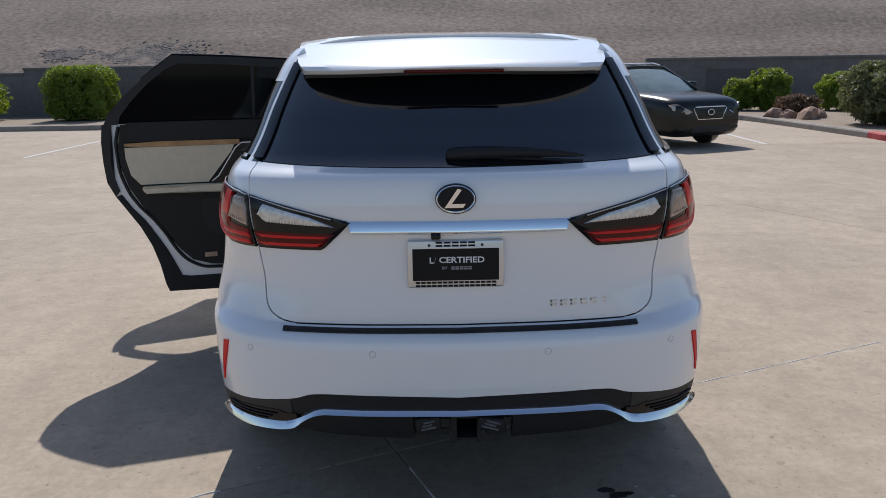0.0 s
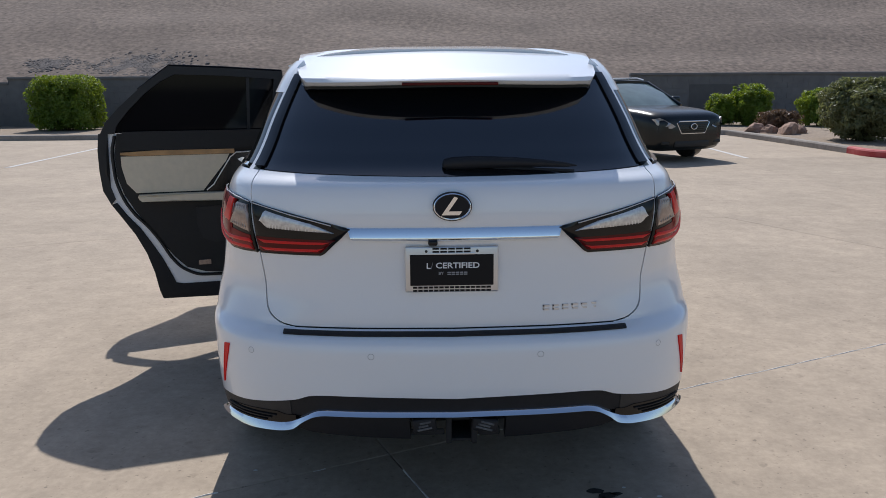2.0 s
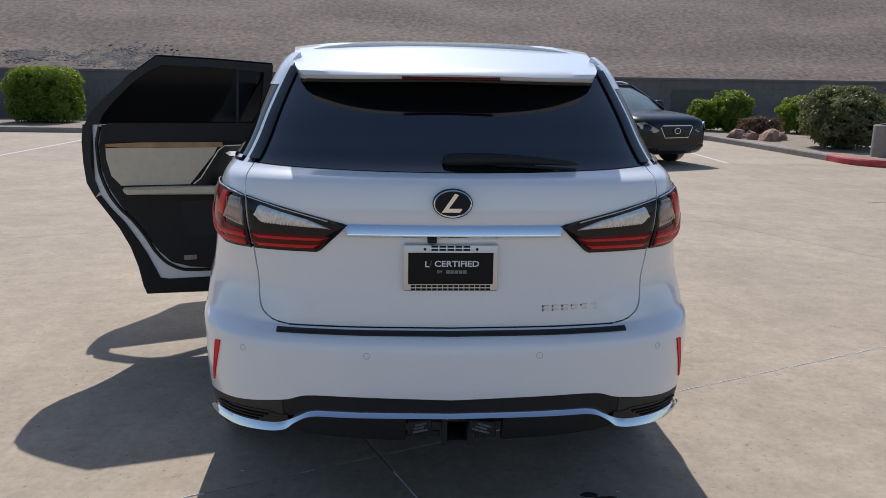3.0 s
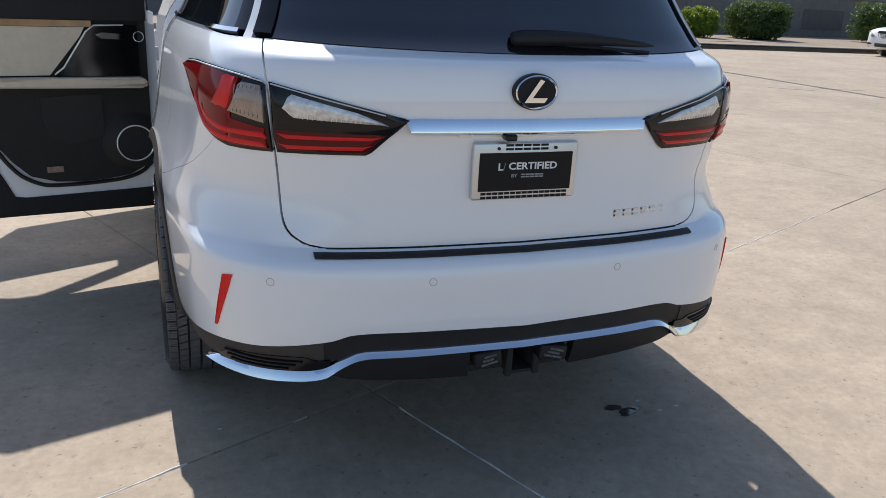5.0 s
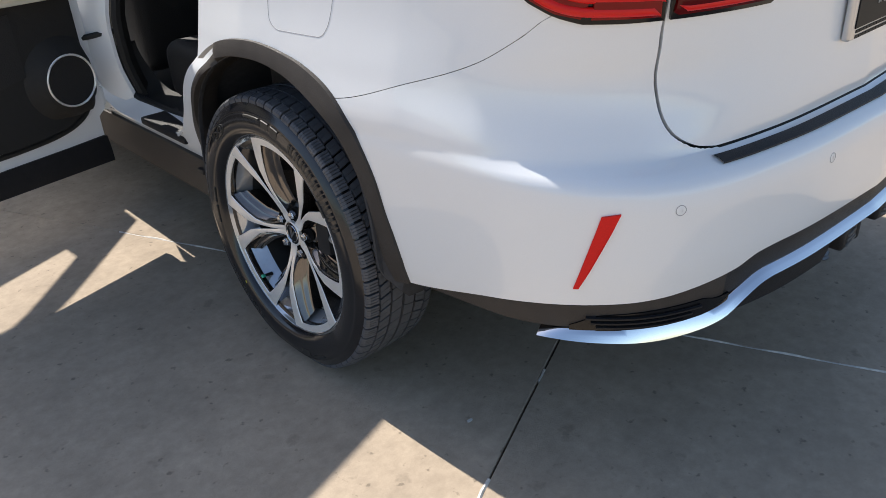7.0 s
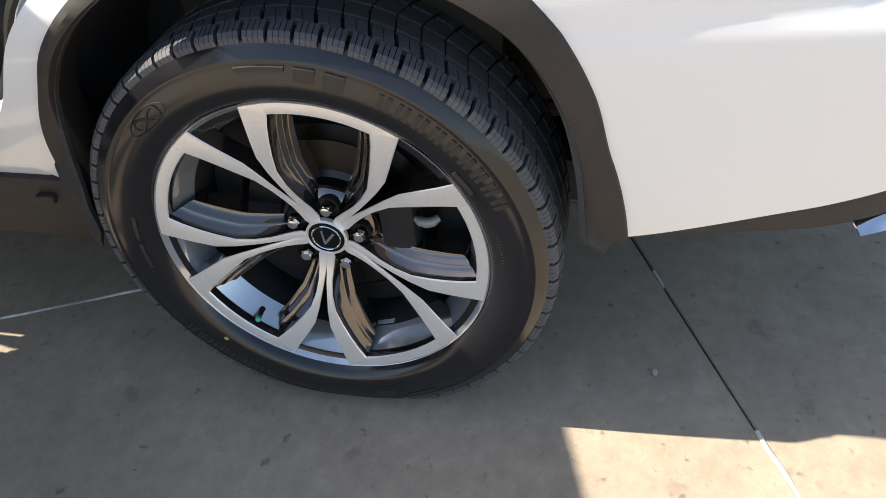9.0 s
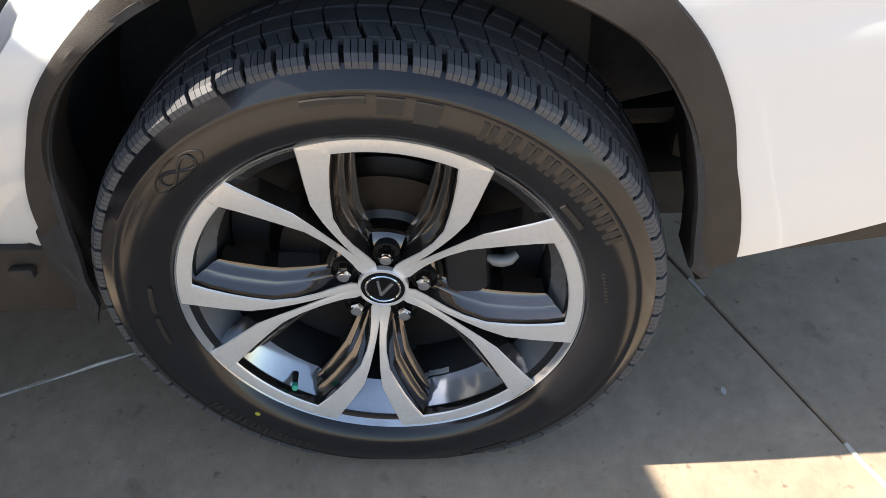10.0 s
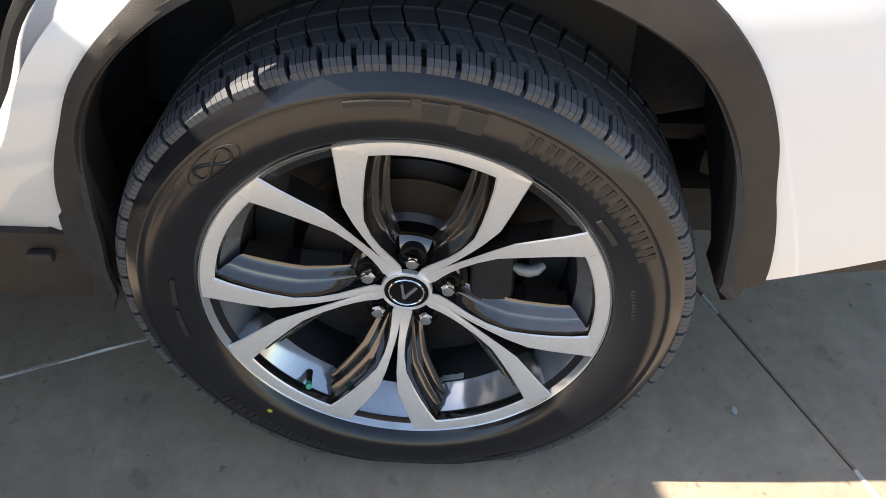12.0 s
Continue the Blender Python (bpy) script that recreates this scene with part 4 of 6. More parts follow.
for sg in (1, -1):
    # straight stations keep the machined kinks
    po = [ST[i][0] for i in range(len(ST))]
    pi = [ST[i][1] for i in range(len(ST))]
    out = [wp(r, sg * d, face_a(r)) for d, r in po]
    mid = [wp((a[1] + b[1]) / 2, sg * (a[0] + b[0]) / 2, face_a((a[1] + b[1]) / 2) + .0008) for a, b in zip(po, pi)]
    inn = [wp(r, sg * d, face_a(r)) for d, r in pi]
    lip_o = [wp(r, sg * (d + .35), face_a(r) - .002) for d, r in po]
    lip_i = [wp(r, sg * (d - .5), face_a(r) - .002) for d, r in pi]
    put(face_v, face_f, [lip_o, out, mid, inn, lip_i])
    # outer flank and the sloping flank of the window
    put(dark_v, dark_f, [lip_o, [wp(r - .004, sg * min(d + .2, 36), face_a(r) - .040) for d, r in po]])
    # the flank sinks in a hollow curve with a low ridge along it
    flank = []
    for q in (.06, .16, .28, .40, .50, .58, .68, .80, .92, 1.0):
        sink = .033 * (1 - (1 - q) ** 1.7) - .0045 * math.exp(-((q - .54) / .09) ** 2)
        flank.append([wp(a[1] * (1 - q) + b[1] * q, sg * (a[0] * (1 - q) + b[0] * q), max(face_a(a[1]) * (1 - q) + face_a(b[1]) * q - .002 - sink, .012)) for a, b in zip(pi, FL_)])
    deep = [wp(r, sg * (d + 2), max(face_a(r) - .072, .004)) for d, r in FL_]
    put(dark_v, dark_f, [lip_i] + flank + [deep])
# ring over the window
angs = np.linspace(-17.2, 17.2, 19)
put(face_v, face_f, [[wp(.2668, d, face_a(.267) - .002) for d in angs], [wp(.2665, d, face_a(.2665)) for d in angs], [wp(.2575, d, face_a(.258) + .0006) for d in angs], [wp(.2495 - .0 * d, d, face_a(.249)) for d in angs], [wp(.2480, d, face_a(.249) - .002) for d in angs]])
put(face_v, face_f, [[wp(.2665, sg * d, face_a(.2665)) for d in np.linspace(17.2, 24.9, 5)] for sg in (1,)] + [[wp(.2492 + .017 * ((d - 17.2) / 7.7), d, face_a(.2492 + .017 * ((d - 17.2) / 7.7)) + .0005) for d in np.linspace(17.2, 24.9, 5)]])
put(face_v, face_f, [[wp(.2665, -d, face_a(.2665)) for d in np.linspace(17.2, 24.9, 5)], [wp(.2492 + .017 * ((d - 17.2) / 7.7), -d, face_a(.2492 + .017 * ((d - 17.2) / 7.7)) + .0005) for d in np.linspace(17.2, 24.9, 5)]])
put(dark_v, dark_f, [[wp(.2480, d, face_a(.249) - .002) for d in angs], [wp(.2455, d * .97, .082) for d in angs], [wp(.2490, d * .97, .076) for d in angs]])
# lug seat between the arms
seat = [[wp(r, d, .040 if r < .07 else .030) for d in np.linspace(-17, 17, 9)] for r in (.034, .05, .066, .076)]
put(dark_v, dark_f, seat)
rows = [[wp(.057, 0, a) + Vector((0, q * math.cos(t), q * math.sin(t))) for t in np.linspace(0, 2 * math.pi, 25)[:-1]] for q, a in ((.0185, .052), (.0175, .0415), (.0, .0405))]
FACE_ME = mesh_of("spoke", face_v, face_f, SATIN, 30)
DARK_ME = mesh_of("spoke_flank", dark_v, dark_f, GUN, 48)
SEAT_ME = mesh_of("lug_seat", *grid_shell(rows, close_u=True), SEAL, 40)
nv = []
for q, a in ((.0105, .036), (.0105, .0595), (.0090, .0630), (.0086, .0632), (.0078, .0660), (.004, .0668)):
    seg = 6 if q > .0089 else 24
    nv.append([Vector((-a, q * (1.0 if seg == 24 else 1.0) * math.cos(t) * (1 if seg == 24 else 1 / max(abs(math.cos((t % (math.pi / 3)) - math.pi / 6)), .1) * .93), q * math.sin(t) * (1 if seg == 24 else 1 / max(abs(math.cos((t % (math.pi / 3)) - math.pi / 6)), .1) * .93))) for t in np.linspace(0, 2 * math.pi, 25)[:-1]])
v, f = grid_shell(nv, close_u=True)
f.append(tuple(5 * 24 + i for i in range(24)))
NUT_ME = mesh_of("lug_nut", v, f, CHROME, 30)
rows = [[wp(r, d, a) for d in np.linspace(0, 360, 49)[:-1]] for r, a in ((.0345, .052), (.0345, .0595), (.0330, .0605), (.0315, .0585), (.0305, .0585), (.0290, .0600), (.0, .0610))]
CAP_ME = mesh_of("hub_cap", *grid_shell(rows, close_u=True), GLOSS_BLACK, 30)
CAPO_ME = mesh_of("cap_rim", *grid_shell([[wp(r, d, a) for d in np.linspace(0, 360, 49)[:-1]] for r, a in ((.0350, .052), (.0350, .0600), (.0338, .0618), (.0312, .0618), (.0300, .0600))], close_u=True), SATIN, 30)
CAPR_ME = mesh_of("cap_ring", *tube([wp(.0235, d, .0612) for d in np.linspace(0, 360, 41)[:-1]], .0014, 6, True), CHROME, 50)
bm = plate2d([(-.012, .012), (-.009, .014), (.0, -.006), (.008, .015), (.012, .014), (.002, -.013), (-.001, -.013)], lambda y, z: (-.0625, -y, z), lambda y, z: (-.058, -y, z))
me = bpy.data.meshes.new("cap_stroke")
bm.to_mesh(me)
bm.free()
STROKE_ME = finish(me, CHROME, 0)
rows = [[wp(r, d, a) for d in np.linspace(0, 360, 73)[:-1]] for r, a in ((.05, .030), (.082, .030), (.085, .012), (.095, .006), (.150, .006), (.153, .0), (.168, -.012), (.09, -.014))]
DISC_ME = mesh_of("brake_disc", *grid_shell(rows, close_u=True), STEEL, 30)
rows = [[wp(r, d, a) for d in np.linspace(0, 360, 73)[:-1]] for r, a in ((.0, -.02), (.225, -.03), (.228, -.05))]
SHIELD_ME = mesh_of("brake_shield", *grid_shell(rows, close_u=True), CAST, 30)
bm = box_bm(-.045, .02, -.145, -.085, -.06, .075, .012, 2)
me = bpy.data.meshes.new("brake_caliper")
bm.to_mesh(me)
bm.free()
CALIPER_ME = finish(me, CAST, 40)
vs, fs = tube([wp(.146, 78, .034), wp(.156, 79.2, .040), wp(.166, 80, .042), wp(.176, 79.6, .042), wp(.186, 79, .036)], .008, 10, radii=[.005, .0085, .009, .0085, .006])
BRACKET_ME = mesh_of("caliper_bracket", vs, fs, CAST_ALUMINIUM, 40)
vs, fs = tube([wp(.240, 220.5, .058), wp(.2365, 220.5, .070), wp(.2325, 220.5, .083)], .004, 10, radii=[.0055, .0045, .0042])
VALVE_ME = mesh_of("valve_stem", vs, fs, SEAL, 40)
vs, fs = tube([wp(.2340, 220.5, .082), wp(.2300, 220.5, .092)], .0048, 10)
VCAP_ME = mesh_of("valve_cap", vs, fs, GREEN_CAP, 40)
bm = bmesh.new()
bmesh.ops.create_uvsphere(bm, u_segments=10, v_segments=6, radius=.0045)
for v_ in bm.verts:
    v_.co.x *= .25
me = bpy.data.meshes.new("paint_dot")
bm.to_mesh(me)
bm.free()
DOT_ME = finish(me, YELLOW_DOT, 40)
rows = [[wp(.2285, d, a) for d in np.linspace(160, 168.5, 6)] for a in (.034, .008)]
STICK_ME = mesh_of("balance_label", *grid_shell(rows, [[p * .999 for p in r] for r in rows]), LABEL, 0)


def wheel(m, first):
    w = add("wheel", BARREL_ME, suv, "twenty-inch alloy wheel with machined split spokes", m)
    add("tyre", TYRE_ME, w, "black all-season tyre")
    tagged(add("tread", TREAD_ME, w), kind="stuff")
    for me_, nm in ((MARKS_ME, "sidewall_mark"), (RING_ME, "sidewall_oval"), (LOOP_ME, "sidewall_loop")):
        ob_ = add(nm, me_, w)
        if nm == "sidewall_mark":
            ob_["kind"] = "stuff"
    for k in range(5):
        turn = pose(0, 0, 0, 0, 0, 0) @ Matrix.Rotation(radians(10.2 + 72 * k), 4, "X")
        add("spoke", FACE_ME, w, "machined silver spoke pair", turn)
        add("spoke_flank", DARK_ME, w, "dark grey painted spoke flank", turn)
        add("lug_seat", SEAT_ME, w, "", turn)
        add("lug_nut", NUT_ME, w, "", turn @ Matrix.Translation((0, 0, .057)))
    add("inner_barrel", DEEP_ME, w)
    add("hub_cap", CAP_ME, w)
    add("cap_rim", CAPO_ME, w)
    add("cap_ring", CAPR_ME, w)
    add("cap_stroke", STROKE_ME, w, "", Matrix.Rotation(radians(20), 4, "X"))
    add("brake_disc", DISC_ME, w)
    add("brake_shield", SHIELD_ME, w)
    add("brake_caliper", CALIPER_ME, w)
    add("caliper_bracket", BRACKET_ME, w, "dull aluminium caliper bracket")
    add("valve_stem", VALVE_ME, w)
    add("valve_cap", VCAP_ME, w)
    if first:
        add("paint_dot", DOT_ME, w, "", Matrix.Translation(wp(.2935, 225.3, .1150)))
        add("balance_label", STICK_ME, w)
    return w


wheel(pose(-TYRE_X, HUB_Y, HUB_Z), True)
wheel(pose(-TYRE_X, 3.865, HUB_Z), False)
wheel(pose(TYRE_X, HUB_Y, HUB_Z, 0, 0, 180), False)
wheel(pose(TYRE_X, 3.865, HUB_Z, 0, 0, 180), False)

# ---- open doors ----


def door_kind(name, hinge, k, label, detail, belt, swing):
    """A door swung open about its hinge; k stretches its length; swing: degrees short of square to the body."""
    DOOR_WAY = Vector((-math.cos(radians(swing)), -math.sin(radians(swing)), 0))
    DOOR_N = Vector((math.sin(radians(swing)), -math.cos(radians(swing)), 0))

    def D(u, z, n=0.0):
        return Vector((*hinge, 0)) + DOOR_WAY * (u * k) + DOOR_N * n + Vector((0, 0, z))

    def slab(nm, pts, n0, n1, material, parent, lab="", smooth=0):
        bm = plate2d(pts, lambda u, z: D(u, z, n1), lambda u, z: D(u, z, n0))
        return bm_part(nm, bm, material, parent, lab, smooth)

    def bar(nm, pts, r, material, parent, n=0.0, closed=False, seg=8, lab="", curve=True):
        if curve and len(pts) > 2:
            q = list(range(len(pts)))
            fu, fz = pchip(q, [p[0] for p in pts]), pchip(q, [p[1] for p in pts])
            pts = [(fu(t), fz(t)) for t in np.linspace(0, len(pts) - 1, 6 * len(pts))]
        vs, fs = tube([D(u, z, n) for u, z in pts], r, seg, closed)
        return part(nm, vs, fs, material, parent, lab)

    shell = slab(name, [(.0, .392), (.0, .46), (-.03, .48), (-.03, 1.15), (.0, 1.16), (.0, belt), (.99, belt), (1.0, 1.17), (1.0, 1.06), (.985, .95), (.955, .875), (.90, .80), (.84, .705), (.785, .59), (.745, .47), (.70, .40), (.62, .385)], -.085, -.004, PAINT, suv, label)
    # black cladding along the bottom, turned up round the rear edge
    lo_ = [(-.01, .296), (.60, .310), (.725, .312), (.742, .36), (.762, .47), (.797, .585), (.85, .695), (.912, .79), (.965, .87)]
    hi_ = [(-.005, .390), (.60, .392), (.645, .40), (.668, .455), (.712, .55), (.757, .63), (.82, .73), (.88, .80), (.935, .88)]
    rows = [[D(u, z, -.004) for u, z in lo_], [D(u, z, .006) for u, z in lo_], [D((a[0] + b[0]) / 2, (a[1] + b[1]) / 2, .008) for a, b in zip(lo_, hi_)], [D(u, z, .004) for u, z in hi_], [D(u, z, -.004) for u, z in hi_]]
    part("door_cladding", *grid_shell(rows, [[p - DOOR_N * .02 for p in r] for r in rows]), BLACK_PLASTIC, shell, "black plastic cladding")
    bar("door_edge_seal", [(.010, .64), (.018, .56), (.050, .490), (.13, .452), (.22, .440), (.36, .436), (.49, .440), (.595, .482), (.66, .552), (.716, .65), (.775, .735), (.845, .815), (.900, .91), (.932, 1.03), (.936, 1.15), (.915, 1.25)], .009, SEAL, shell, .004)
    slab("edge_rubber", [(.965, .87), (1.003, .95), (1.012, 1.06), (1.012, 1.17), (1.0, 1.262), (.950, 1.262), (.968, 1.16), (.972, 1.06), (.960, .965), (.940, .90)], -.06, .008, SEAL, shell)
    slab("trim_panel", [(.022, .64), (.030, .565), (.062, .505), (.14, .468), (.24, .456), (.36, .452), (.47, .462), (.575, .495), (.64, .56), (.70, .66), (.76, .745), (.83, .825), (.885, .92), (.918, 1.03), (.922, 1.15), (.90, belt + .002), (.02, belt + .002)], 0, .030, TRIM_BLACK, shell, "black lower and cream upper door trim", 20)
    if detail:
        slab("trim_insert", [(.45, .935), (.82, .935), (.868, .99), (.888, 1.08), (.888, 1.138), (.29, 1.138), (.31, 1.10)], .028, .042, TRIM_CREAM, shell, "cream leather insert")
        slab("wood_strip", [(.26, 1.140), (.80, 1.140), (.888, 1.147), (.888, 1.160), (.70, 1.168), (.26, 1.166)], .028, .046, WOOD, shell, "brown wood strip")
        slab("trim_roll", [(.02, 1.170), (.888, 1.170), (.87, 1.272), (.02, 1.272)], .02, .050, TRIM_BLACK, shell)
        bm = plate2d([(.03, .895), (.05, .876), (.60, .885), (.80, .89), (.815, .925), (.60, .928), (.30, .925), (.05, .922)], lambda u, z: D(u, z, .085), lambda u, z: D(u, z, .02))
        bmesh.ops.bevel(bm, geom=bm.edges[:], offset=.008, segments=2, affect="EDGES")
        bm_part("armrest", bm, TRIM_CREAM, shell, "cream armrest", 40)
        slab("handle_surround", [(.06, .93), (.43, .93), (.39, .965), (.28, 1.125), (.24, 1.150), (.06, 1.150)], .026, .040, GLOSS_BLACK, shell)
        vs, fs = tube([D(.43, .937, .042), D(.39, .967, .043), D(.285, 1.12, .043), D(.25, 1.146, .042), (D(.12, 1.150, .041))], .0038, 6)
        part("satin_trim", vs, fs, SATIN, shell)
        bm = plate2d([(.13, 1.088), (.225, 1.092), (.245, 1.108), (.22, 1.118), (.13, 1.112)], lambda u, z: D(u, z, .060), lambda u, z: D(u, z, .038))
        bm_part("door_handle", bm, CHROME, shell, "chrome inner door handle", 0)
        for (cu, cz, r) in ((.110, .622, .082), (.055, 1.100, .022)):
            pts = [(cu + r / k * math.cos(a), cz + r * math.sin(a)) for a in np.linspace(0, 2 * math.pi, 37)[:-1]]
            if r > .05:
                # raised bowl that carries the loudspeaker
                rows = [[D(cu + r * m_ / k * math.cos(a), max(cz + r * m_ * math.sin(a), .50), n_) for a in np.linspace(0, 2 * math.pi, 37)[:-1]] for m_, n_ in ((1.75, .026), (1.5, .040), (1.22, .062), (1.04, .070), (.98, .066))]
                part("speaker_bowl", *grid_shell([[D(max((p - D(0, 0)).dot(DOOR_WAY) / k, .024), p.z, (p - D(0, 0)).dot(DOOR_N)) for p in r_] for r_ in rows], close_u=True), TRIM_BLACK, shell, "", 50)
            slab("speaker_grille", pts, .025, .066 if r > .05 else .038, SEAT, shell)
            bar("speaker_ring", pts, .0035 if r > .05 else .002, SATIN, shell, .070 if r > .05 else .039, True, 6, curve=False)
        bm = plate2d([(.435, .505), (.505, .505), (.505, .532), (.435, .532)], lambda u, z: D(u, z, .036), lambda u, z: D(u, z, .02))
        bm_part("courtesy_lamp", bm, AMBER_LENS, shell, "small courtesy lamp lens", 0)
        bm = plate2d([(.24, .66), (.40, .63), (.47, .66), (.50, .74), (.50, .84), (.24, .85)], lambda u, z: D(u, z, .036), lambda u, z: D(u, z, .01))
        bm_part("door_pocket", bm, SEAT, shell, "", 0)
        bar("bolt", [(.685, .445), (.687, .446)], .009, SEAL, shell, .0, curve=False)
        vs, fs = tube([D(.01, .72, -.03), D(-.06, .73, .02), D(-.13, .735, .06)], .010, 6)
        part("check_strap", vs, fs, SEAL, shell)
        bar("door_latch", [(.975, 1.03), (.975, 1.07)], .012, STEEL, shell, -.002, curve=False)
        for z in (.52, 1.02):
            vs, fs = tube([D(-.03, z - .03, -.03), D(-.03, z + .03, -.03)], .022, 8)
            part("hinge", vs, fs, PAINT, shell)
    # window frame and glass
    frame_pts = [(.0, 1.262), (-.03, 1.45), (-.045, 1.592), (.30, 1.612), (.595, 1.622), (.68, 1.562), (.775, 1.492), (.88, 1.402), (.955, 1.325), (.99, 1.262)]
    inner = [(.045, 1.262), (.02, 1.45), (.008, 1.550), (.30, 1.570), (.565, 1.578), (.645, 1.54), (.735, 1.475), (.83, 1.385), (.895, 1.310), (.915, 1.262)]
    if not detail:
        # raked front pillar and sail panel
        frame_pts = [(.0, 1.16), (.01, 1.274), (.15, 1.364), (.394, 1.522), (.50, 1.575), (.585, 1.60), (.68, 1.575), (.775, 1.508), (.88, 1.41), (.955, 1.325), (.99, 1.16)]
        inner = [(.257, 1.16), (.257, 1.25), (.257, 1.36), (.42, 1.475), (.51, 1.535), (.565, 1.56), (.645, 1.54), (.735, 1.475), (.83, 1.385), (.895, 1.310), (.915, 1.16)]
    bm = bmesh.new()
    f0, f1 = [bm.verts.new(D(u, z, .012)) for u, z in frame_pts], [bm.verts.new(D(u, z, .012)) for u, z in inner]
    b0, b1 = [bm.verts.new(D(u, z, -.055)) for u, z in frame_pts], [bm.verts.new(D(u, z, -.055)) for u, z in inner]
    for i in range(len(inner) - 1):
        for a, b in ((f0, f1), (b1, b0), (b0, f0), (f1, b1)):
            bm.faces.new((a[i], a[i + 1], b[i + 1], b[i]))
    bm_part("window_frame", bm, SEAL, shell, "black window frame", 0)
    pane = slab("window_glass", inner, -.028, -.023, DOOR_TINT if detail else CLEAR_GLASS, shell, "dark tinted door window" if detail else "clear door window")
    pane.visible_shadow = detail
    if detail:
        bm = plate2d([(.16, 1.262), (.178, 1.262), (.168, 1.56), (.150, 1.56)], lambda u, z: D(u, z, .004), lambda u, z: D(u, z, -.05))
        bm_part("window_divider", bm, SEAL, shell, "", 0)
    bar("roof_edge_moulding", [(-.045, 1.597), (.30, 1.617), (.595, 1.627), (.68, 1.567), (.775, 1.497)] if detail else [(.40, 1.528), (.50, 1.580), (.585, 1.606), (.68, 1.580), (.775, 1.513)], .007, GLOSS_BLACK, shell, -.055, curve=False)
    return shell


door_kind("rear_door", (-.92, 2.19), .96, "open white rear door showing its black and cream trim", True, 1.26, 14.0)
door_kind("front_door", (-.92, 3.48), 1.14, "open white front door with tinted window", False, 1.165, 23.0)

# ---- ground, kerbs, planting, wall, hillside ----
def concrete_mat(name, color, low, high):
    """Broom-finished concrete: broad stains, fine mottling, dark flecks, faint relief."""
    m = bpy.data.materials.new(name)
    m.use_nodes = True
    nt = m.node_tree
    b = nt.nodes["Principled BSDF"]
    b.inputs["Roughness"].default_value = 0.82
    b.inputs["Specular IOR Level"].default_value = 0.3
    geo = nt.nodes.new("ShaderNodeNewGeometry")

    def noise_node(scale, detail, rough):
        n = nt.nodes.new("ShaderNodeTexNoise")
        n.inputs["Scale"].default_value, n.inputs["Detail"].default_value, n.inputs["Roughness"].default_value = scale, detail, rough
        nt.links.new(geo.outputs["Position"], n.inputs["Vector"])
        return n

    def ramp(src, a, b_, lo, hi):
        r = nt.nodes.new("ShaderNodeMapRange")
        for k, v in zip(("From Min", "From Max", "To Min", "To Max"), (a, b_, lo, hi)):
            r.inputs[k].default_value = v
        nt.links.new(src, r.inputs["Value"])
        return r.outputs[0]

    def times(x, y):
        q = nt.nodes.new("ShaderNodeMath")
        q.operation = "MULTIPLY"
        nt.links.new(x, q.inputs[0]), nt.links.new(y, q.inputs[1])
        return q.outputs[0]

    broad = ramp(noise_node(0.9, 6, .6).outputs["Fac"], .3, .7, low, high)
    fine = ramp(noise_node(26, 8, .7).outputs["Fac"], .3, .7, .85, 1.12)
    fleck = times(ramp(noise_node(38, 3, .5).outputs["Fac"], .65, .73, 1.0, .60), ramp(noise_node(13, 4, .6).outputs["Fac"], .62, .70, 1.0, .72))
    fleck = times(fleck, ramp(noise_node(5, 7, .7).outputs["Fac"], .35, .65, .88, 1.08))
    rnd = nt.nodes.new("ShaderNodeObjectInfo")
    slab = ramp(rnd.outputs["Random"], 0, 1, .96, 1.04)
    v = nt.nodes.new("ShaderNodeVectorMath")
    v.operation = "SCALE"
    v.inputs[0].default_value = color
    nt.links.new(times(times(broad, fine), times(fleck, slab)), v.inputs["Scale"])
    nt.links.new(v.outputs[0], b.inputs["Base Color"])
    bp = nt.nodes.new("ShaderNodeBump")
    bp.inputs["Strength"].default_value, bp.inputs["Distance"].default_value = 0.35, 0.003
    nt.links.new(noise_node(160, 6, .7).outputs["Fac"], bp.inputs["Height"])
    nt.links.new(bp.outputs[0], b.inputs["Normal"])
    return m


CONCRETE = concrete_mat("tan_concrete", (0.398, 0.321, 0.240), .86, 1.09)
KERB = concrete_mat("kerb_concrete", (0.31, 0.275, 0.24), .8, 1.1)
JOINT = mat("joint_dirt", (0.055, 0.048, 0.042), rough=0.9, grain=0.3, scale=30)
SEALANT = mat("pale_joint_sealant", (0.62, 0.59, 0.54), rough=0.8, grain=0.25, scale=60)
RED_PAINT = mat("red_kerb_paint", (0.42, 0.035, 0.04), rough=0.6, grain=0.2, scale=4, dirt=0.4, dirt_color=(0.35, 0.2, 0.17), dirt_scale=4)
GRAVEL = mat("tan_bed_gravel", (0.28, 0.215, 0.155), rough=0.95, grain=0.35, scale=14, bump=1.0, bump_scale=20, dirt=0.5, dirt_color=(0.2, 0.15, 0.11), dirt_scale=1.2)
HILL = mat("brown_hillside_gravel", (0.165, 0.124, 0.097), rough=0.98, grain=0.6, scale=5, bump=1.0, bump_scale=9, dirt=0.5, dirt_color=(0.105, 0.080, 0.064), dirt_scale=.3)
HILL_DARK = mat("dark_hillside_gravel", (0.125, 0.107, 0.098), rough=0.98, grain=0.3, scale=3, bump=1.0, bump_scale=6)
BLOCK = mat("grey_block_wall", (0.165, 0.157, 0.153), rough=0.9, grain=0.15, scale=3, bump=0.5, bump_scale=40, dirt=0.3, dirt_color=(0.13, 0.12, 0.115), dirt_scale=.5)
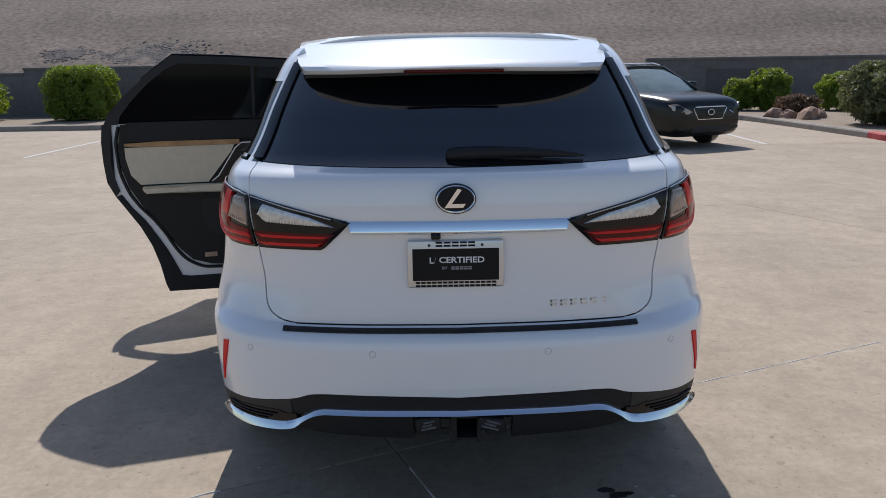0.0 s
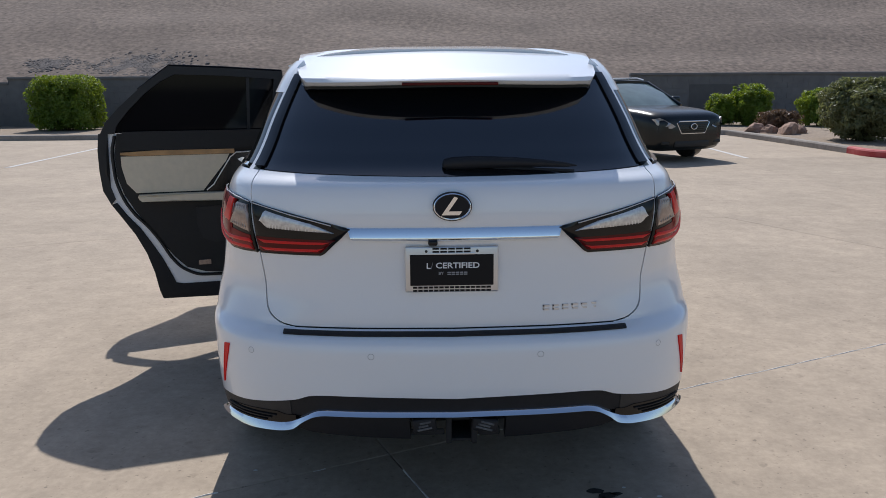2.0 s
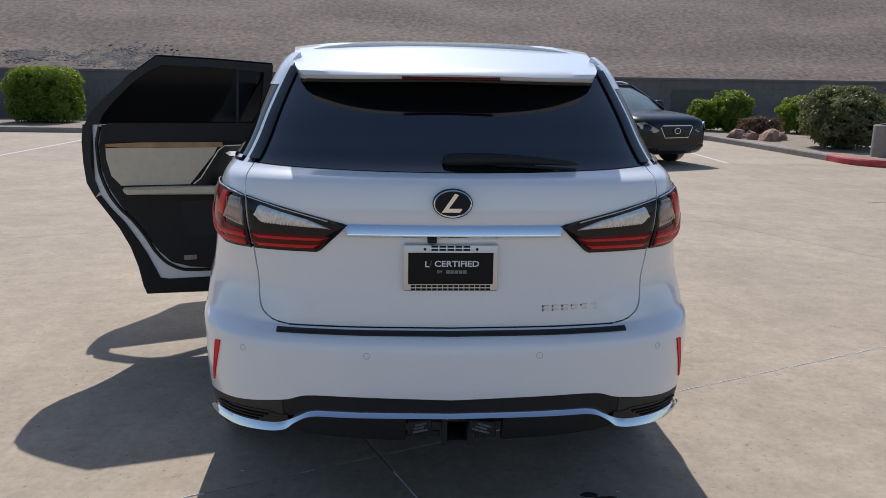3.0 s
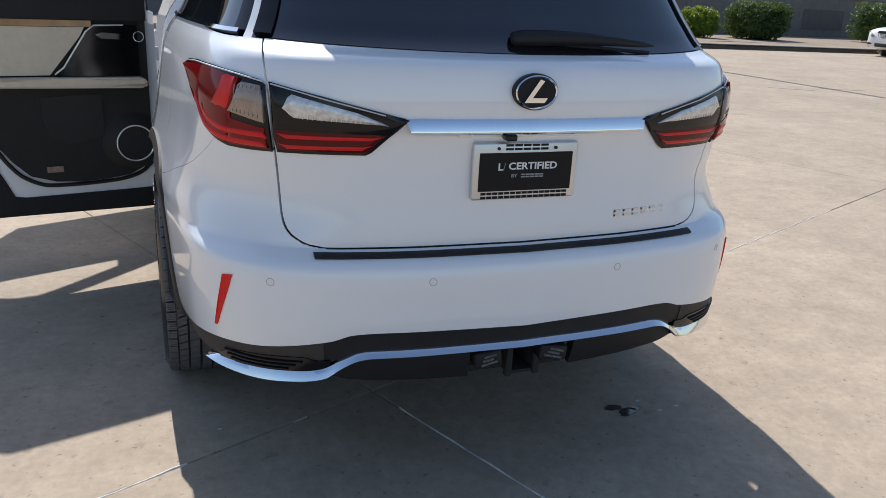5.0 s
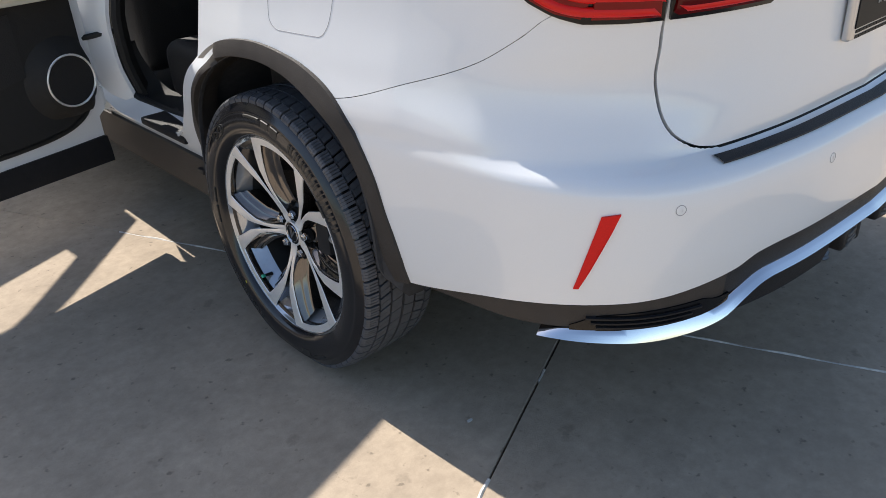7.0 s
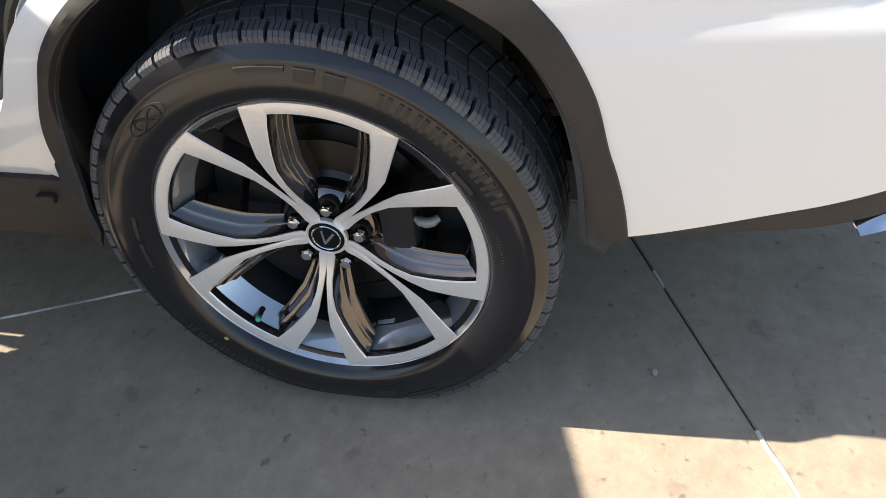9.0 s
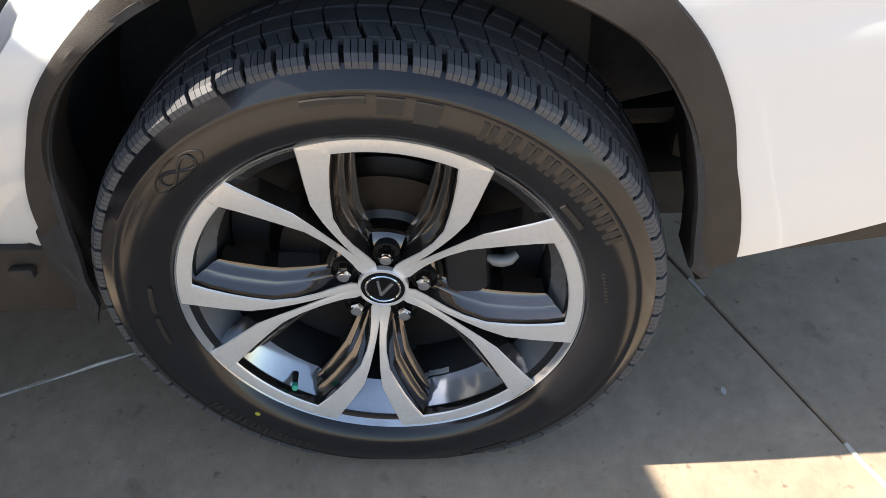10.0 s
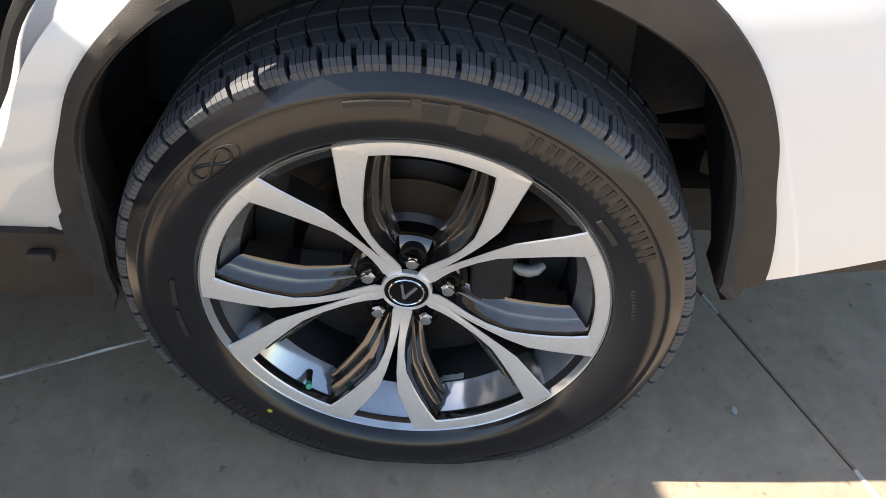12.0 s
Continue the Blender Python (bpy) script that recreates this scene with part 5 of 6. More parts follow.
PATCH = mat("repainted_wall_patch", (0.110, 0.103, 0.100), rough=0.9, grain=0.12, scale=3)
ROCK = mat("red_brown_boulder", (0.33, 0.21, 0.15), rough=0.9, grain=0.45, scale=7, bump=1.0, bump_scale=12, dirt=0.6, dirt_color=(0.09, 0.06, 0.05), dirt_scale=4)


def leaf_mat(name, color, through_color):
    m = mat(name, color, rough=0.5, grain=0.35, scale=3)
    nt = m.node_tree
    t = nt.nodes.new("ShaderNodeBsdfTranslucent")
    t.inputs[0].default_value = (*through_color, 1)
    mix = nt.nodes.new("ShaderNodeMixShader")
    mix.inputs[0].default_value = 0.24
    nt.links.new(nt.nodes["Principled BSDF"].outputs[0], mix.inputs[1])
    nt.links.new(t.outputs[0], mix.inputs[2])
    nt.links.new(mix.outputs[0], nt.nodes["Material Output"].inputs[0])
    return m


LEAF = leaf_mat("bright_green_leaf", (0.085, 0.14, 0.012), (0.50, 0.62, 0.03))
# leaf green darkened: a bush's shade side is put into the colour
LEAF_SHADED = leaf_mat("shaded_green_leaf", (0.035, 0.07, 0.012), (0.16, 0.24, 0.02))
LEAF_GREY = leaf_mat("grey_green_leaf", (0.12, 0.13, 0.055), (0.34, 0.36, 0.12))
LEAF_DRY = leaf_mat("dry_brown_leaf", (0.16, 0.10, 0.06), (0.22, 0.14, 0.08))
TWIG = mat("twig", (0.09, 0.06, 0.04), rough=0.9, grain=0.2)
POLE = mat("brown_pole_paint", (0.05, 0.032, 0.026), rough=0.45, grain=0.1)
DARK_PAINT = mat("black_car_paint", (0.006, 0.008, 0.008), rough=0.22, coat=0.0, spec=0.4, grain=0.05, dirt=0.02, dirt_color=(0.08, 0.07, 0.06), dirt_scale=2)
LINE_PAINT = mat("worn_white_line_paint", (0.55, 0.53, 0.50), rough=0.8, grain=0.15, scale=20, dirt=0.5, dirt_color=(0.44, 0.39, 0.33), dirt_scale=3)
WET = mat("wet_spot", (0.06, 0.055, 0.05), rough=0.07, grain=0.2, scale=40)

# one ground sheet under the slabs, out to the horizon
ground = tagged(part("ground", [(-600, -600, -.03), (600, -600, -.03), (600, 600, -.03), (-600, 600, -.03)], [(0, 1, 2, 3)], JOINT, None, smooth=0), "tan concrete car park with joints", "ground", kind="structure")


def clip(poly, n, c):
    """Keep the side of a convex outline where n.p <= c."""
    out = []
    for i, p in enumerate(poly):
        q = poly[(i + 1) % len(poly)]
        a, b = n[0] * p[0] + n[1] * p[1] - c, n[0] * q[0] + n[1] * q[1] - c
        if a <= 0:
            out.append(p)
        if a * b < 0:
            t = a / (a - b)
            out.append((p[0] + (q[0] - p[0]) * t, p[1] + (q[1] - p[1]) * t))
    return out


def slab(poly, gap=.0028, chamfer=.004):
    c = (sum(p[0] for p in poly) / len(poly), sum(p[1] for p in poly) / len(poly))
    top, low, bot = [], [], []
    for p in poly:
        d = math.hypot(p[0] - c[0], p[1] - c[1])
        f, g = 1 - (gap + chamfer) / d, 1 - gap / d
        top.append((c[0] + (p[0] - c[0]) * f, c[1] + (p[1] - c[1]) * f, 0))
        low.append((c[0] + (p[0] - c[0]) * g, c[1] + (p[1] - c[1]) * g, -.004))
        bot.append((c[0] + (p[0] - c[0]) * g, c[1] + (p[1] - c[1]) * g, -.04))
    n = len(poly)
    vs = top + low + bot
    fs = [tuple(range(n))] + [(i, i + n, (i + 1) % n + n, (i + 1) % n) for i in range(n)] + [(i + n, i + 2 * n, (i + 1) % n + 2 * n, (i + 1) % n + n) for i in range(n)]
    part("slab", vs, fs, CONCRETE, ground, smooth=0)


E1, E2, CROSS, SIDE = (.9164, .4003), (-.4003, .9164), (-.245, .643), 5.6
SEAM_N, SEAM_C = (-.065, 1.0), 6.06
for i in range(-6, 7):
    for j in range(-5, 5):
        poly = [(CROSS[0] + SIDE * (E1[0] * a + E2[0] * b), CROSS[1] + SIDE * (E1[1] * a + E2[1] * b)) for a, b in ((i, j), (i + 1, j), (i + 1, j + 1), (i, j + 1))]
        poly = clip(poly, SEAM_N, SEAM_C)
        if len(poly) > 2 and max(p[1] for p in poly) > -16 and min(abs(p[0]) for p in poly) < 26:
            slab(poly)
for i in range(-5, 6):
    x0 = -1.0 + 7.0 * i
    for k in range(2):
        poly = [(x0, 20.62), (x0, 3), (x0 + 7, 3), (x0 + 7, 20.62)]
        poly = clip(poly, (.065, -1.0), -SEAM_C)
        mid = 13.2
        poly = clip(poly, (0, 1), mid) if k == 0 else clip(poly, (0, -1), -mid)
        slab(poly, .001, .0015)

# sealant runs in the joint beside the wheel
for a, b in ((-.33, -.28), (-2.4, -.70), (.35, .62), (1.2, 4.2)):
    pts = [Vector((CROSS[0] + E1[0] * t + .0015 * math.sin(t * 37), CROSS[1] + E1[1] * t + .0015 * math.cos(t * 51), -.0030 + .002 * math.sin(t * 23))) for t in span(a, b, 40)]
    part("joint_sealant", *tube(pts, .0052, 6), SEALANT, ground)
for a, b in ((-.9, -.15), (.85, 1.75), (-2.6, -1.1)):
    pts = [Vector((CROSS[0] + E2[0] * t + .001 * math.sin(t * 41), CROSS[1] + E2[1] * t, -.0030 + .002 * math.sin(t * 29))) for t in span(a, b, 40)]
    part("joint_sealant", *tube(pts, .0045, 6), SEALANT, ground)


for pts in (((9.30, 9.30), (9.62, 9.08), (9.95, 8.88)), ((10.40, 9.22), (10.8, 9.05), (11.15, 8.90)), ((6.25, 7.82), (6.4, 7.87), (6.55, 7.84))):
    rows = [[Vector((x, y - w + .01 * math.sin(x * 40), .0012)) for x, y in pts] for w in (-.018, .018)]
    part("filled_crack", *grid_shell(rows, [[p + Vector((0, 0, -.01)) for p in r] for r in rows]), JOINT, ground)


def blob(name, x, y, r, material, z=.0015, seed=1):
    rnd = random.Random(seed)
    pts = [(x + r * (1 + .45 * (rnd.random() - .5)) * math.cos(a), y + r * .6 * (1 + .45 * (rnd.random() - .5)) * math.sin(a)) for a in np.linspace(0, 2 * math.pi, 17)[:-1]]
    bm = plate2d(pts, lambda u, v: (u, v, z), lambda u, v: (u, v, -.002))
    return bm_part(name, bm, material, ground, "", 0)


for k, (x, y, r) in enumerate(((.545, .31, .030), (.585, .275, .034), (.62, .285, .020), (.56, .255, .016), (.70, .25, .009), (.775, .26, .010), (.66, .33, .007), (-.78, .53, .008))):
    blob("wet_spot" if k < 4 else "pale_spot", x, y, r, WET if k < 4 else LABEL, seed=k)
for x0, y0, x1, y1 in ((-8.05, 12.8, -8.25, 20.4), (6.6, 13.2, 6.9, 18.0), (-5.3, 13.5, -5.4, 20.4)):
    part("parking_line", [(x0 - .05, y0, .004), (x0 + .05, y0, .004), (x1 + .05, y1, .004), (x1 - .05, y1, .004), (x0 - .05, y0, -.01), (x0 + .05, y0, -.01), (x1 + .05, y1, -.01), (x1 - .05, y1, -.01)], [(0, 1, 2, 3), (0, 4, 5, 1), (1, 5, 6, 2), (2, 6, 7, 3), (3, 7, 4, 0)], LINE_PAINT, ground, smooth=0)


def kerb(name, pts, material, label):
    rows = []
    for off, z in ((0, -.05), (.0, .11), (.02, .14), (.05, .15), (.15, .15), (.15, -.05)):
        r1 = []
        for i, p in enumerate(pts):
            a, b = pts[max(i - 1, 0)], pts[min(i + 1, len(pts) - 1)]
            d = Vector((b[0] - a[0], b[1] - a[1], 0)).normalized()
            n = Vector((-d.y, d.x, 0))
            r1.append(Vector((p[0], p[1], z)) + n * off)
        rows.append(r1)
    return tagged(part(name, *grid_shell(rows), material, None, smooth=30), label, "kerb", kind="structure")


kerb("kerb", [(-60, 20.62), (-9, 20.62), (8.7, 20.62), (8.95, 20.3), (9.05, 19), (9.12, 16.5), (9.16, 14.1)], KERB, "plain concrete kerb along the planting bed")
tip = [(10.15 + 1.02 * math.cos(a), 13.55 + 1.15 * math.sin(a)) for a in np.linspace(math.radians(165), math.radians(365), 22)]
kerb("kerb", [(9.16, 14.1)] + tip, RED_PAINT, "red painted kerb round the island tip")
kerb("kerb", [tip[-1], (11.4, 15.5), (11.7, 17.6), (12.1, 18.9), (12.8, 19.35), (16, 19.1), (20, 18.8), (70, 15.5)], KERB, "plain concrete kerb along the planting bed")
rows = []
for y in (20.75, 22.5, 25, 27.2):
    rows.append([Vector((x, y, .11 + .05 * noise.noise((x * .5, y, 0)))) for x in span(-60, 70, 80)])
tagged(part("planting_bed", *grid_shell(rows), GRAVEL, None), "gravel planting bed below the wall", "ground", kind="structure")
isl = [(9.3, 20.9), (9.3, 16.5), (9.32, 14.2)] + [(10.15 + .88 * math.cos(a), 13.55 + 1.0 * math.sin(a)) for a in np.linspace(math.radians(165), math.radians(365), 16)] + [(11.22, 15.5), (11.6, 18.5), (11.9, 20.9)]
bm = plate2d([(11.9, 20.9), (11.95, 19.0), (12.8, 19.48), (16, 19.23), (20, 18.93), (70, 15.63), (70, 20.9)], lambda x, y: (x, y, .118), lambda x, y: (x, y, -.03))
tagged(bm_part("planting_bed", bm, GRAVEL, None, "", 0), "gravel bed widening towards the far end", "ground", kind="structure")
bm = plate2d(isl, lambda x, y: (x, y, .125), lambda x, y: (x, y, -.03))
tagged(bm_part("island_bed", bm, GRAVEL, None, "", 0), "gravel island bed", "ground", kind="structure")


# wall with block courses, capped
def wall_run(name, x0, x1, top):
    w = tagged(bm_part(name, box_bm(x0, x1, 27.0, 27.2, -.1, top), BLOCK, None, "", 0), "grey concrete block retaining wall", "wall", kind="structure")
    vs, fs = [], []
    rnd = random.Random(5)
    z, row = .12, 0
    while z + .19 < top:
        x = x0 + (.2 if row % 2 else 0)
        while x + .39 <= x1:
            q = .004 * rnd.random()
            o = len(vs)
            for yy in (26.992 - q, 27.01):
                i = .002 if yy < 27 else 0
                vs += [(x + i, yy, z + i), (x + .395 - i, yy, z + i), (x + .395 - i, yy, z + .195 - i), (x + i, yy, z + .195 - i)]
            fs += [(o, o + 1, o + 2, o + 3), (o, o + 4, o + 5, o + 1), (o + 1, o + 5, o + 6, o + 2), (o + 2, o + 6, o + 7, o + 3), (o + 3, o + 7, o + 4, o)]
            x += .4
        z += .2
        row += 1
    me = bpy.data.meshes.new("wall_blocks")
    me.from_pydata(vs, [], fs)
    tagged(add("wall_blocks", finish(me, BLOCK, 0), w), kind="stuff")
    bm_part("wall_cap", box_bm(x0, x1, 26.94, 27.24, top, top + .09, .01), BLOCK, w)


wall_run("wall_north_west", -45, -15.1, 1.62)
wall_run("wall_north", -15.1, 2.0, 1.80)
wall_run("wall_north_middle", 2.0, 7.9, 1.58)
wall_run("wall_north_east", 7.9, 60, 1.80)
for x0, x1, z0, z1 in ((10.15, 12.4, .30, 1.46), (26.9, 29.3, .42, 1.30), (32.2, 34.6, .36, 1.28)):
    bm_part("repainted_patch", box_bm(x0, x1, 26.975, 26.999, z0, z1), PATCH, bpy.data.objects["wall_north_east"], "darker repainted patch", 0)


def hill_z(x, y):
    return 1.35 + (y - 27.2) * .36 + .25 * noise.noise((x * .22, y * .3, 2)) * min(1, (y - 27.2) / 3) + .05 * noise.noise((x * 1.3, y * 1.3, 5))


rows = []
for j in range(71):
    y = 27.2 + 60 * (j / 70) ** 1.6
    rows.append([Vector((x, y, hill_z(x, y))) for x in span(-90, 100, 190)])
tagged(part("hillside", *grid_shell(rows), HILL, None), "bare brown gravel hillside behind the wall", "hill", kind="structure")
def loose_stones(x, y, rx, ry, n, seed):
    """A drift of darker stones lying on the slope."""
    rnd = random.Random(seed)
    vs, fs = [], []
    for _ in range(n):
        px, py = x + rnd.gauss(0, rx), y + rnd.gauss(0, ry)
        r = rnd.uniform(.035, .085)
        c = Vector((px, py, hill_z(px, py) + r * .05))
        o = len(vs)
        for d in ((-1, -1, -.6), (1, -1, -.6), (1, 1, -.6), (-1, 1, -.6), (-.5, -.6, .6), (.6, -.5, .5), (.5, .6, .7), (-.6, .5, .5)):
            vs.append(c + Vector((d[0] * r * rnd.uniform(.7, 1.2), d[1] * r * rnd.uniform(.7, 1.2), d[2] * r * rnd.uniform(.2, .5) + .36 * d[1] * r)))
        fs += [tuple(o + q for q in f) for f in ((4, 5, 6, 7), (0, 1, 5, 4), (1, 2, 6, 5), (2, 3, 7, 6), (3, 0, 4, 7))]
    me = bpy.data.meshes.new("dark_gravel")
    me.from_pydata([tuple(v) for v in vs], [], fs)
    tagged(add("dark_gravel", finish(me, HILL_DARK, 0)), "drift of dark gravel on the hillside", "gravel", kind="stuff")


loose_stones(-11.6, 30.3, .85, .55, 1500, 1), loose_stones(-14.9, 30.1, .40, .45, 500, 2), loose_stones(-9.6, 29.3, .8, .3, 500, 3)


def bush(x, y, z0, rx, ry, h, leaf, n, seed, label, box=False, size=.06):
    """Stems and a crown of separate leaves; box: a clipped, straight-sided shrub."""
    rnd = random.Random(seed)
    top = tagged(new("bush"), label, "bush", "bushes along the wall")
    top.location = (x, y, z0)
    for k in range(7):
        a = rnd.random() * 6.28
        q = rnd.random() * .5
        vs, fs = tube([(0.1 * math.cos(a), .1 * math.sin(a), 0), (rx * q * .6 * math.cos(a), ry * q * .6 * math.sin(a), h * .4), (rx * .8 * q * 1.4 * math.cos(a), ry * .8 * q * 1.4 * math.sin(a), h * .8)], .02, 5, radii=[.03, .02, .008])
        part("stem", vs, fs, TWIG, top)
    vs, fs = [], []
    m = 0
    while m < n:
        p = Vector((rnd.uniform(-1, 1), rnd.uniform(-1, 1), rnd.uniform(-1, 1)))
        e = 5 if box else 2.2
        inside = m % 5 == 4
        rad = (abs(p.x) ** e + abs(p.y) ** e + abs(p.z) ** e) ** (1 / e)
        wob = .97 + (.12 if box else .30) * noise.noise((p.x * 2.1 + seed, p.y * 2.1, p.z * 2.1)) + (.06 if box else .14) * noise.noise((p.x * 6 + seed, p.y * 6, p.z * 6))
        if (rad > .72 * wob or rad < .2) if inside else (rad > wob or rad < wob * (.62 + .25 * rnd.random())):
            continue
        if not inside and noise.noise((p.x * 4 + seed * 3, p.y * 4, p.z * 4)) < -.26:
            continue
        c = Vector((p.x * rx, p.y * ry, h * .52 + p.z * h * .5))
        d = (Vector((rnd.uniform(-1, 1), rnd.uniform(-1, 1), rnd.uniform(-.3, 1))) + p * .6).normalized()
        s1 = d.cross(Vector((rnd.uniform(-1, 1), rnd.uniform(-1, 1), rnd.uniform(-1, 1)))).normalized()
        s2 = d.cross(s1)
        L, B = size * rnd.uniform(.7, 1.4) * (3 if inside else 1), size * rnd.uniform(.3, .5) * (4 if inside else 1)
        o = len(vs)
        vs += [c - s1 * L, c + s2 * B + d * .01, c + s1 * L, c - s2 * B + d * .01]
        fs.append((o, o + 1, o + 2, o + 3))
        m += 1
    me = bpy.data.meshes.new("leaves")
    me.from_pydata([tuple(v) for v in vs], [], fs)
    tagged(add("leaves", finish(me, leaf, 0), top), kind="stuff")
    return top


bush(-11.85, 24.3, .1, 1.06, 1.0, 1.78, LEAF, 15000, 1, "clipped bright green square bush on gravel", True)
bush(-15.6, 24.6, .1, 1.0, 1.0, 1.4, LEAF, 4500, 2, "small round green bush by the wall")
bush(10.2, 23.8, .1, .55, .6, 1.05, LEAF, 3500, 13, "low bright green bush by the wall")
bush(11.05, 23.5, .1, .66, .7, 1.34, LEAF, 6000, 3, "round bright green bush by the wall")
bush(6.1, 25.6, .1, .8, .8, 1.75, LEAF, 4000, 9, "green bush partly behind the black car")
bush(13.2, 23.0, .1, .75, .75, 1.2, LEAF, 5500, 4, "round bright green bush by the wall")
bush(10.55, 16.0, .12, 1.0, 1.0, 1.46, LEAF_GREY, 11000, 5, "loose grey-green oleander on the island", size=.06)
bush(10.35, 19.9, .12, .62, .5, .62, LEAF_DRY, 2200, 15, "dry brown brush among the boulders", size=.05)
bush(18.2, 23.0, .1, .70, .75, 1.10, LEAF, 5000, 6, "round green bush by the wall")
bush(21.0, 23.2, .1, 1.08, 1.0, 1.40, LEAF_SHADED, 8000, 7, "clipped green square bush by the wall, leaves darkened for its shade side", True)
bush(28.0, 23.6, .1, 1.2, 1.0, 1.6, LEAF_SHADED, 6000, 8, "clipped green square bush by the wall, leaves darkened for its shade side", True)


def boulder(x, y, r, seed):
    """A broken, flat-faced rock."""
    rnd = random.Random(seed)
    bm = bmesh.new()
    bmesh.ops.create_icosphere(bm, subdivisions=3, radius=1)
    cuts = [(Vector((rnd.uniform(-1, 1), rnd.uniform(-1, 1), rnd.uniform(-.5, 1))).normalized(), rnd.uniform(.52, .85)) for _ in range(13)]
    for v in bm.verts:
        for n, c in cuts:
            d = v.co.dot(n)
            if d > c:
                v.co -= n * (d - c)
        v.co *= 1 + .13 * noise.noise(v.co * 4 + Vector((seed * 7, 0, 0)))
        v.co = Vector((v.co.x * r * 1.3, v.co.y * r, max(v.co.z * r * .85, -.1)))
    return tagged(bm_part("boulder", bm, ROCK, None, "", 0, pose(x, y, .12 + .05, 0, 0, 40 * seed)), "rough reddish brown landscape boulder", "rock", "boulders on the bed")


boulder(9.45, 19.5, .34, 1), boulder(10.05, 18.7, .40, 2), boulder(9.75, 19.1, .26, 3), boulder(10.45, 19.0, .28, 4)

# lamp post on the island
post = tagged(new("lamp_post"), "dark brown lamp post on a concrete base", "lamp post")
post.location = (10.27, 13.75, .02)
rows = [[Vector((r * math.cos(a), r * math.sin(a), z)) for a in np.linspace(0, 2 * math.pi, 33)[:-1]] for r, z in ((.30, -.15), (.30, .76), (.285, .78), (.0, .785))]
part("concrete_base", *grid_shell(rows, close_u=True), KERB, post)
bm_part("base_plate", box_bm(-.14, .14, -.14, .14, .785, .81, .004), POLE, post)
bm_part("pole", box_bm(-.055, .055, -.055, .055, .80, 7.5, .01), POLE, post)
bm_part("lamp_head", box_bm(-.2, .55, -.18, .18, 7.45, 7.6, .03), POLE, post)


def parked_car(name, label, m, paint, suv_like, length):
    """A whole parked car: body, cabin glass, lamps, grille, wheels. Nose to -y."""
    c = tagged(new(name), label, "car")
    c.matrix_basis = m
    h = 1.56 if suv_like else 1.42
    hood = 1.02 if suv_like else .92
    rows = []
    for y, hw, top, bot in ((0, .64, hood - .22, .42), (.035, .77, hood - .14, .29), (.12, .855, hood - .08, .23), (.30, .905, hood - .035, .21), (.60, .93, hood + .005, .22), (1.2, .94, hood + .05, .24), (2.4, .94, hood + .05, .24), (length - 1.0, .935, hood + .06, .26), (length - .3, .90, hood + .04, .28), (length - .05, .80, hood - .1, .32), (length, .6, .7, .4)):
        r1 = []
        for a in np.linspace(0, 2 * math.pi, 49)[:-1]:
            cc, q = math.cos(a), math.sin(a)
            r1.append(Vector((hw * math.copysign(abs(cc) ** .35, cc), y, (top + bot) / 2 + (top - bot) / 2 * math.copysign(abs(q) ** .42, q))))
        rows.append(r1)
    vs, fs = grid_shell(rows, close_u=True)
    fs += [tuple(range(48)), tuple(10 * 48 + i for i in range(48))]
    part("body", vs, fs, paint, c)
    t0, t1 = (1.25, length - .15) if suv_like else (1.35, length - .75)
    r0, r1_ = (2.05, length - .75) if suv_like else (2.2, length - 1.5)
    lo = [Vector((u * .80, t0 - .12 * (1 - u * u), hood + .02)) for u in np.linspace(-1, 1, 17)]
    hi = [Vector((u * .60, r0 - .08 * (1 - u * u), h - .05)) for u in np.linspace(-1, 1, 17)]
    mid = [(a + b) / 2 + Vector((0, -.03, .03)) for a, b in zip(lo, hi)]
    part("windscreen", *grid_shell([lo, mid, hi], [[p + Vector((0, .01, -.01)) for p in r] for r in (lo, mid, hi)]), WINDSCREEN, c)
    for sg in (1, -1):
        pts = [(t0 + .08, hood + .05), (r0 + .05, h - .09), (r1_, h - .09), (t1 - .1, hood + .06)]
        bm = plate2d(pts, lambda y, z: (sg * (.905 - (z - hood) * .47), y, z), lambda y, z: (sg * (.88 - (z - hood) * .47), y, z))
        bm_part("side_glass", bm, TINT, c, "", 0)
        vs, fs = tube([(sg * .83, t0 - .02, hood + .03), (sg * .62, r0, h - .04), (sg * .60, (r0 + r1_) / 2, h), (sg * .60, r1_, h - .04), (sg * .82, t1, hood + .05)], .04, 8)
        part("pillar", vs, fs, paint, c)
        bm_part("mirror", box_bm(sg * 1.02 - .11, sg * 1.02 + .11, t0 + .30, t0 + .42, hood + .06, hood + .22, .055, 4), paint, c)
        # head lamp
        dz = 0 if suv_like else -.08
        bm = plate2d([(.46, .70), (.58, .76), (.78, .86), (.86, .84), (.84, .74), (.74, .68), (.56, .66)], lambda x, z: (sg * x, -.016 + 1.3 * max(0, x - .62) ** 1.6, z + dz), lambda x, z: (sg * x, .22 + .5 * max(0, x - .42), z + dz))
        bm_part("headlamp", bm, HEADLAMP, c, "", 0)
        bm = box_bm(sg * .66 - .09, sg * .66 + .09, .01, .09, .36, .42, .015)
        bm_part("fog_lamp_recess", bm, SEAL, c)
        if suv_like:
            vs, fs = tube([(sg * .58, r0 + .1, h + .02), (sg * .585, r0 + .3, h + .06), (sg * .585, r1_ - .2, h + .06), (sg * .58, r1_, h + .01)], .018, 6)
            part("roof_rail", vs, fs, SATIN, c)
    rows = []
    for y in span(r0 - .04, r1_ + .05, 10):
        rows.append([Vector((u * .62, y, h - .06 + .06 * (1 - u**4))) for u in np.linspace(-1, 1, 13)])
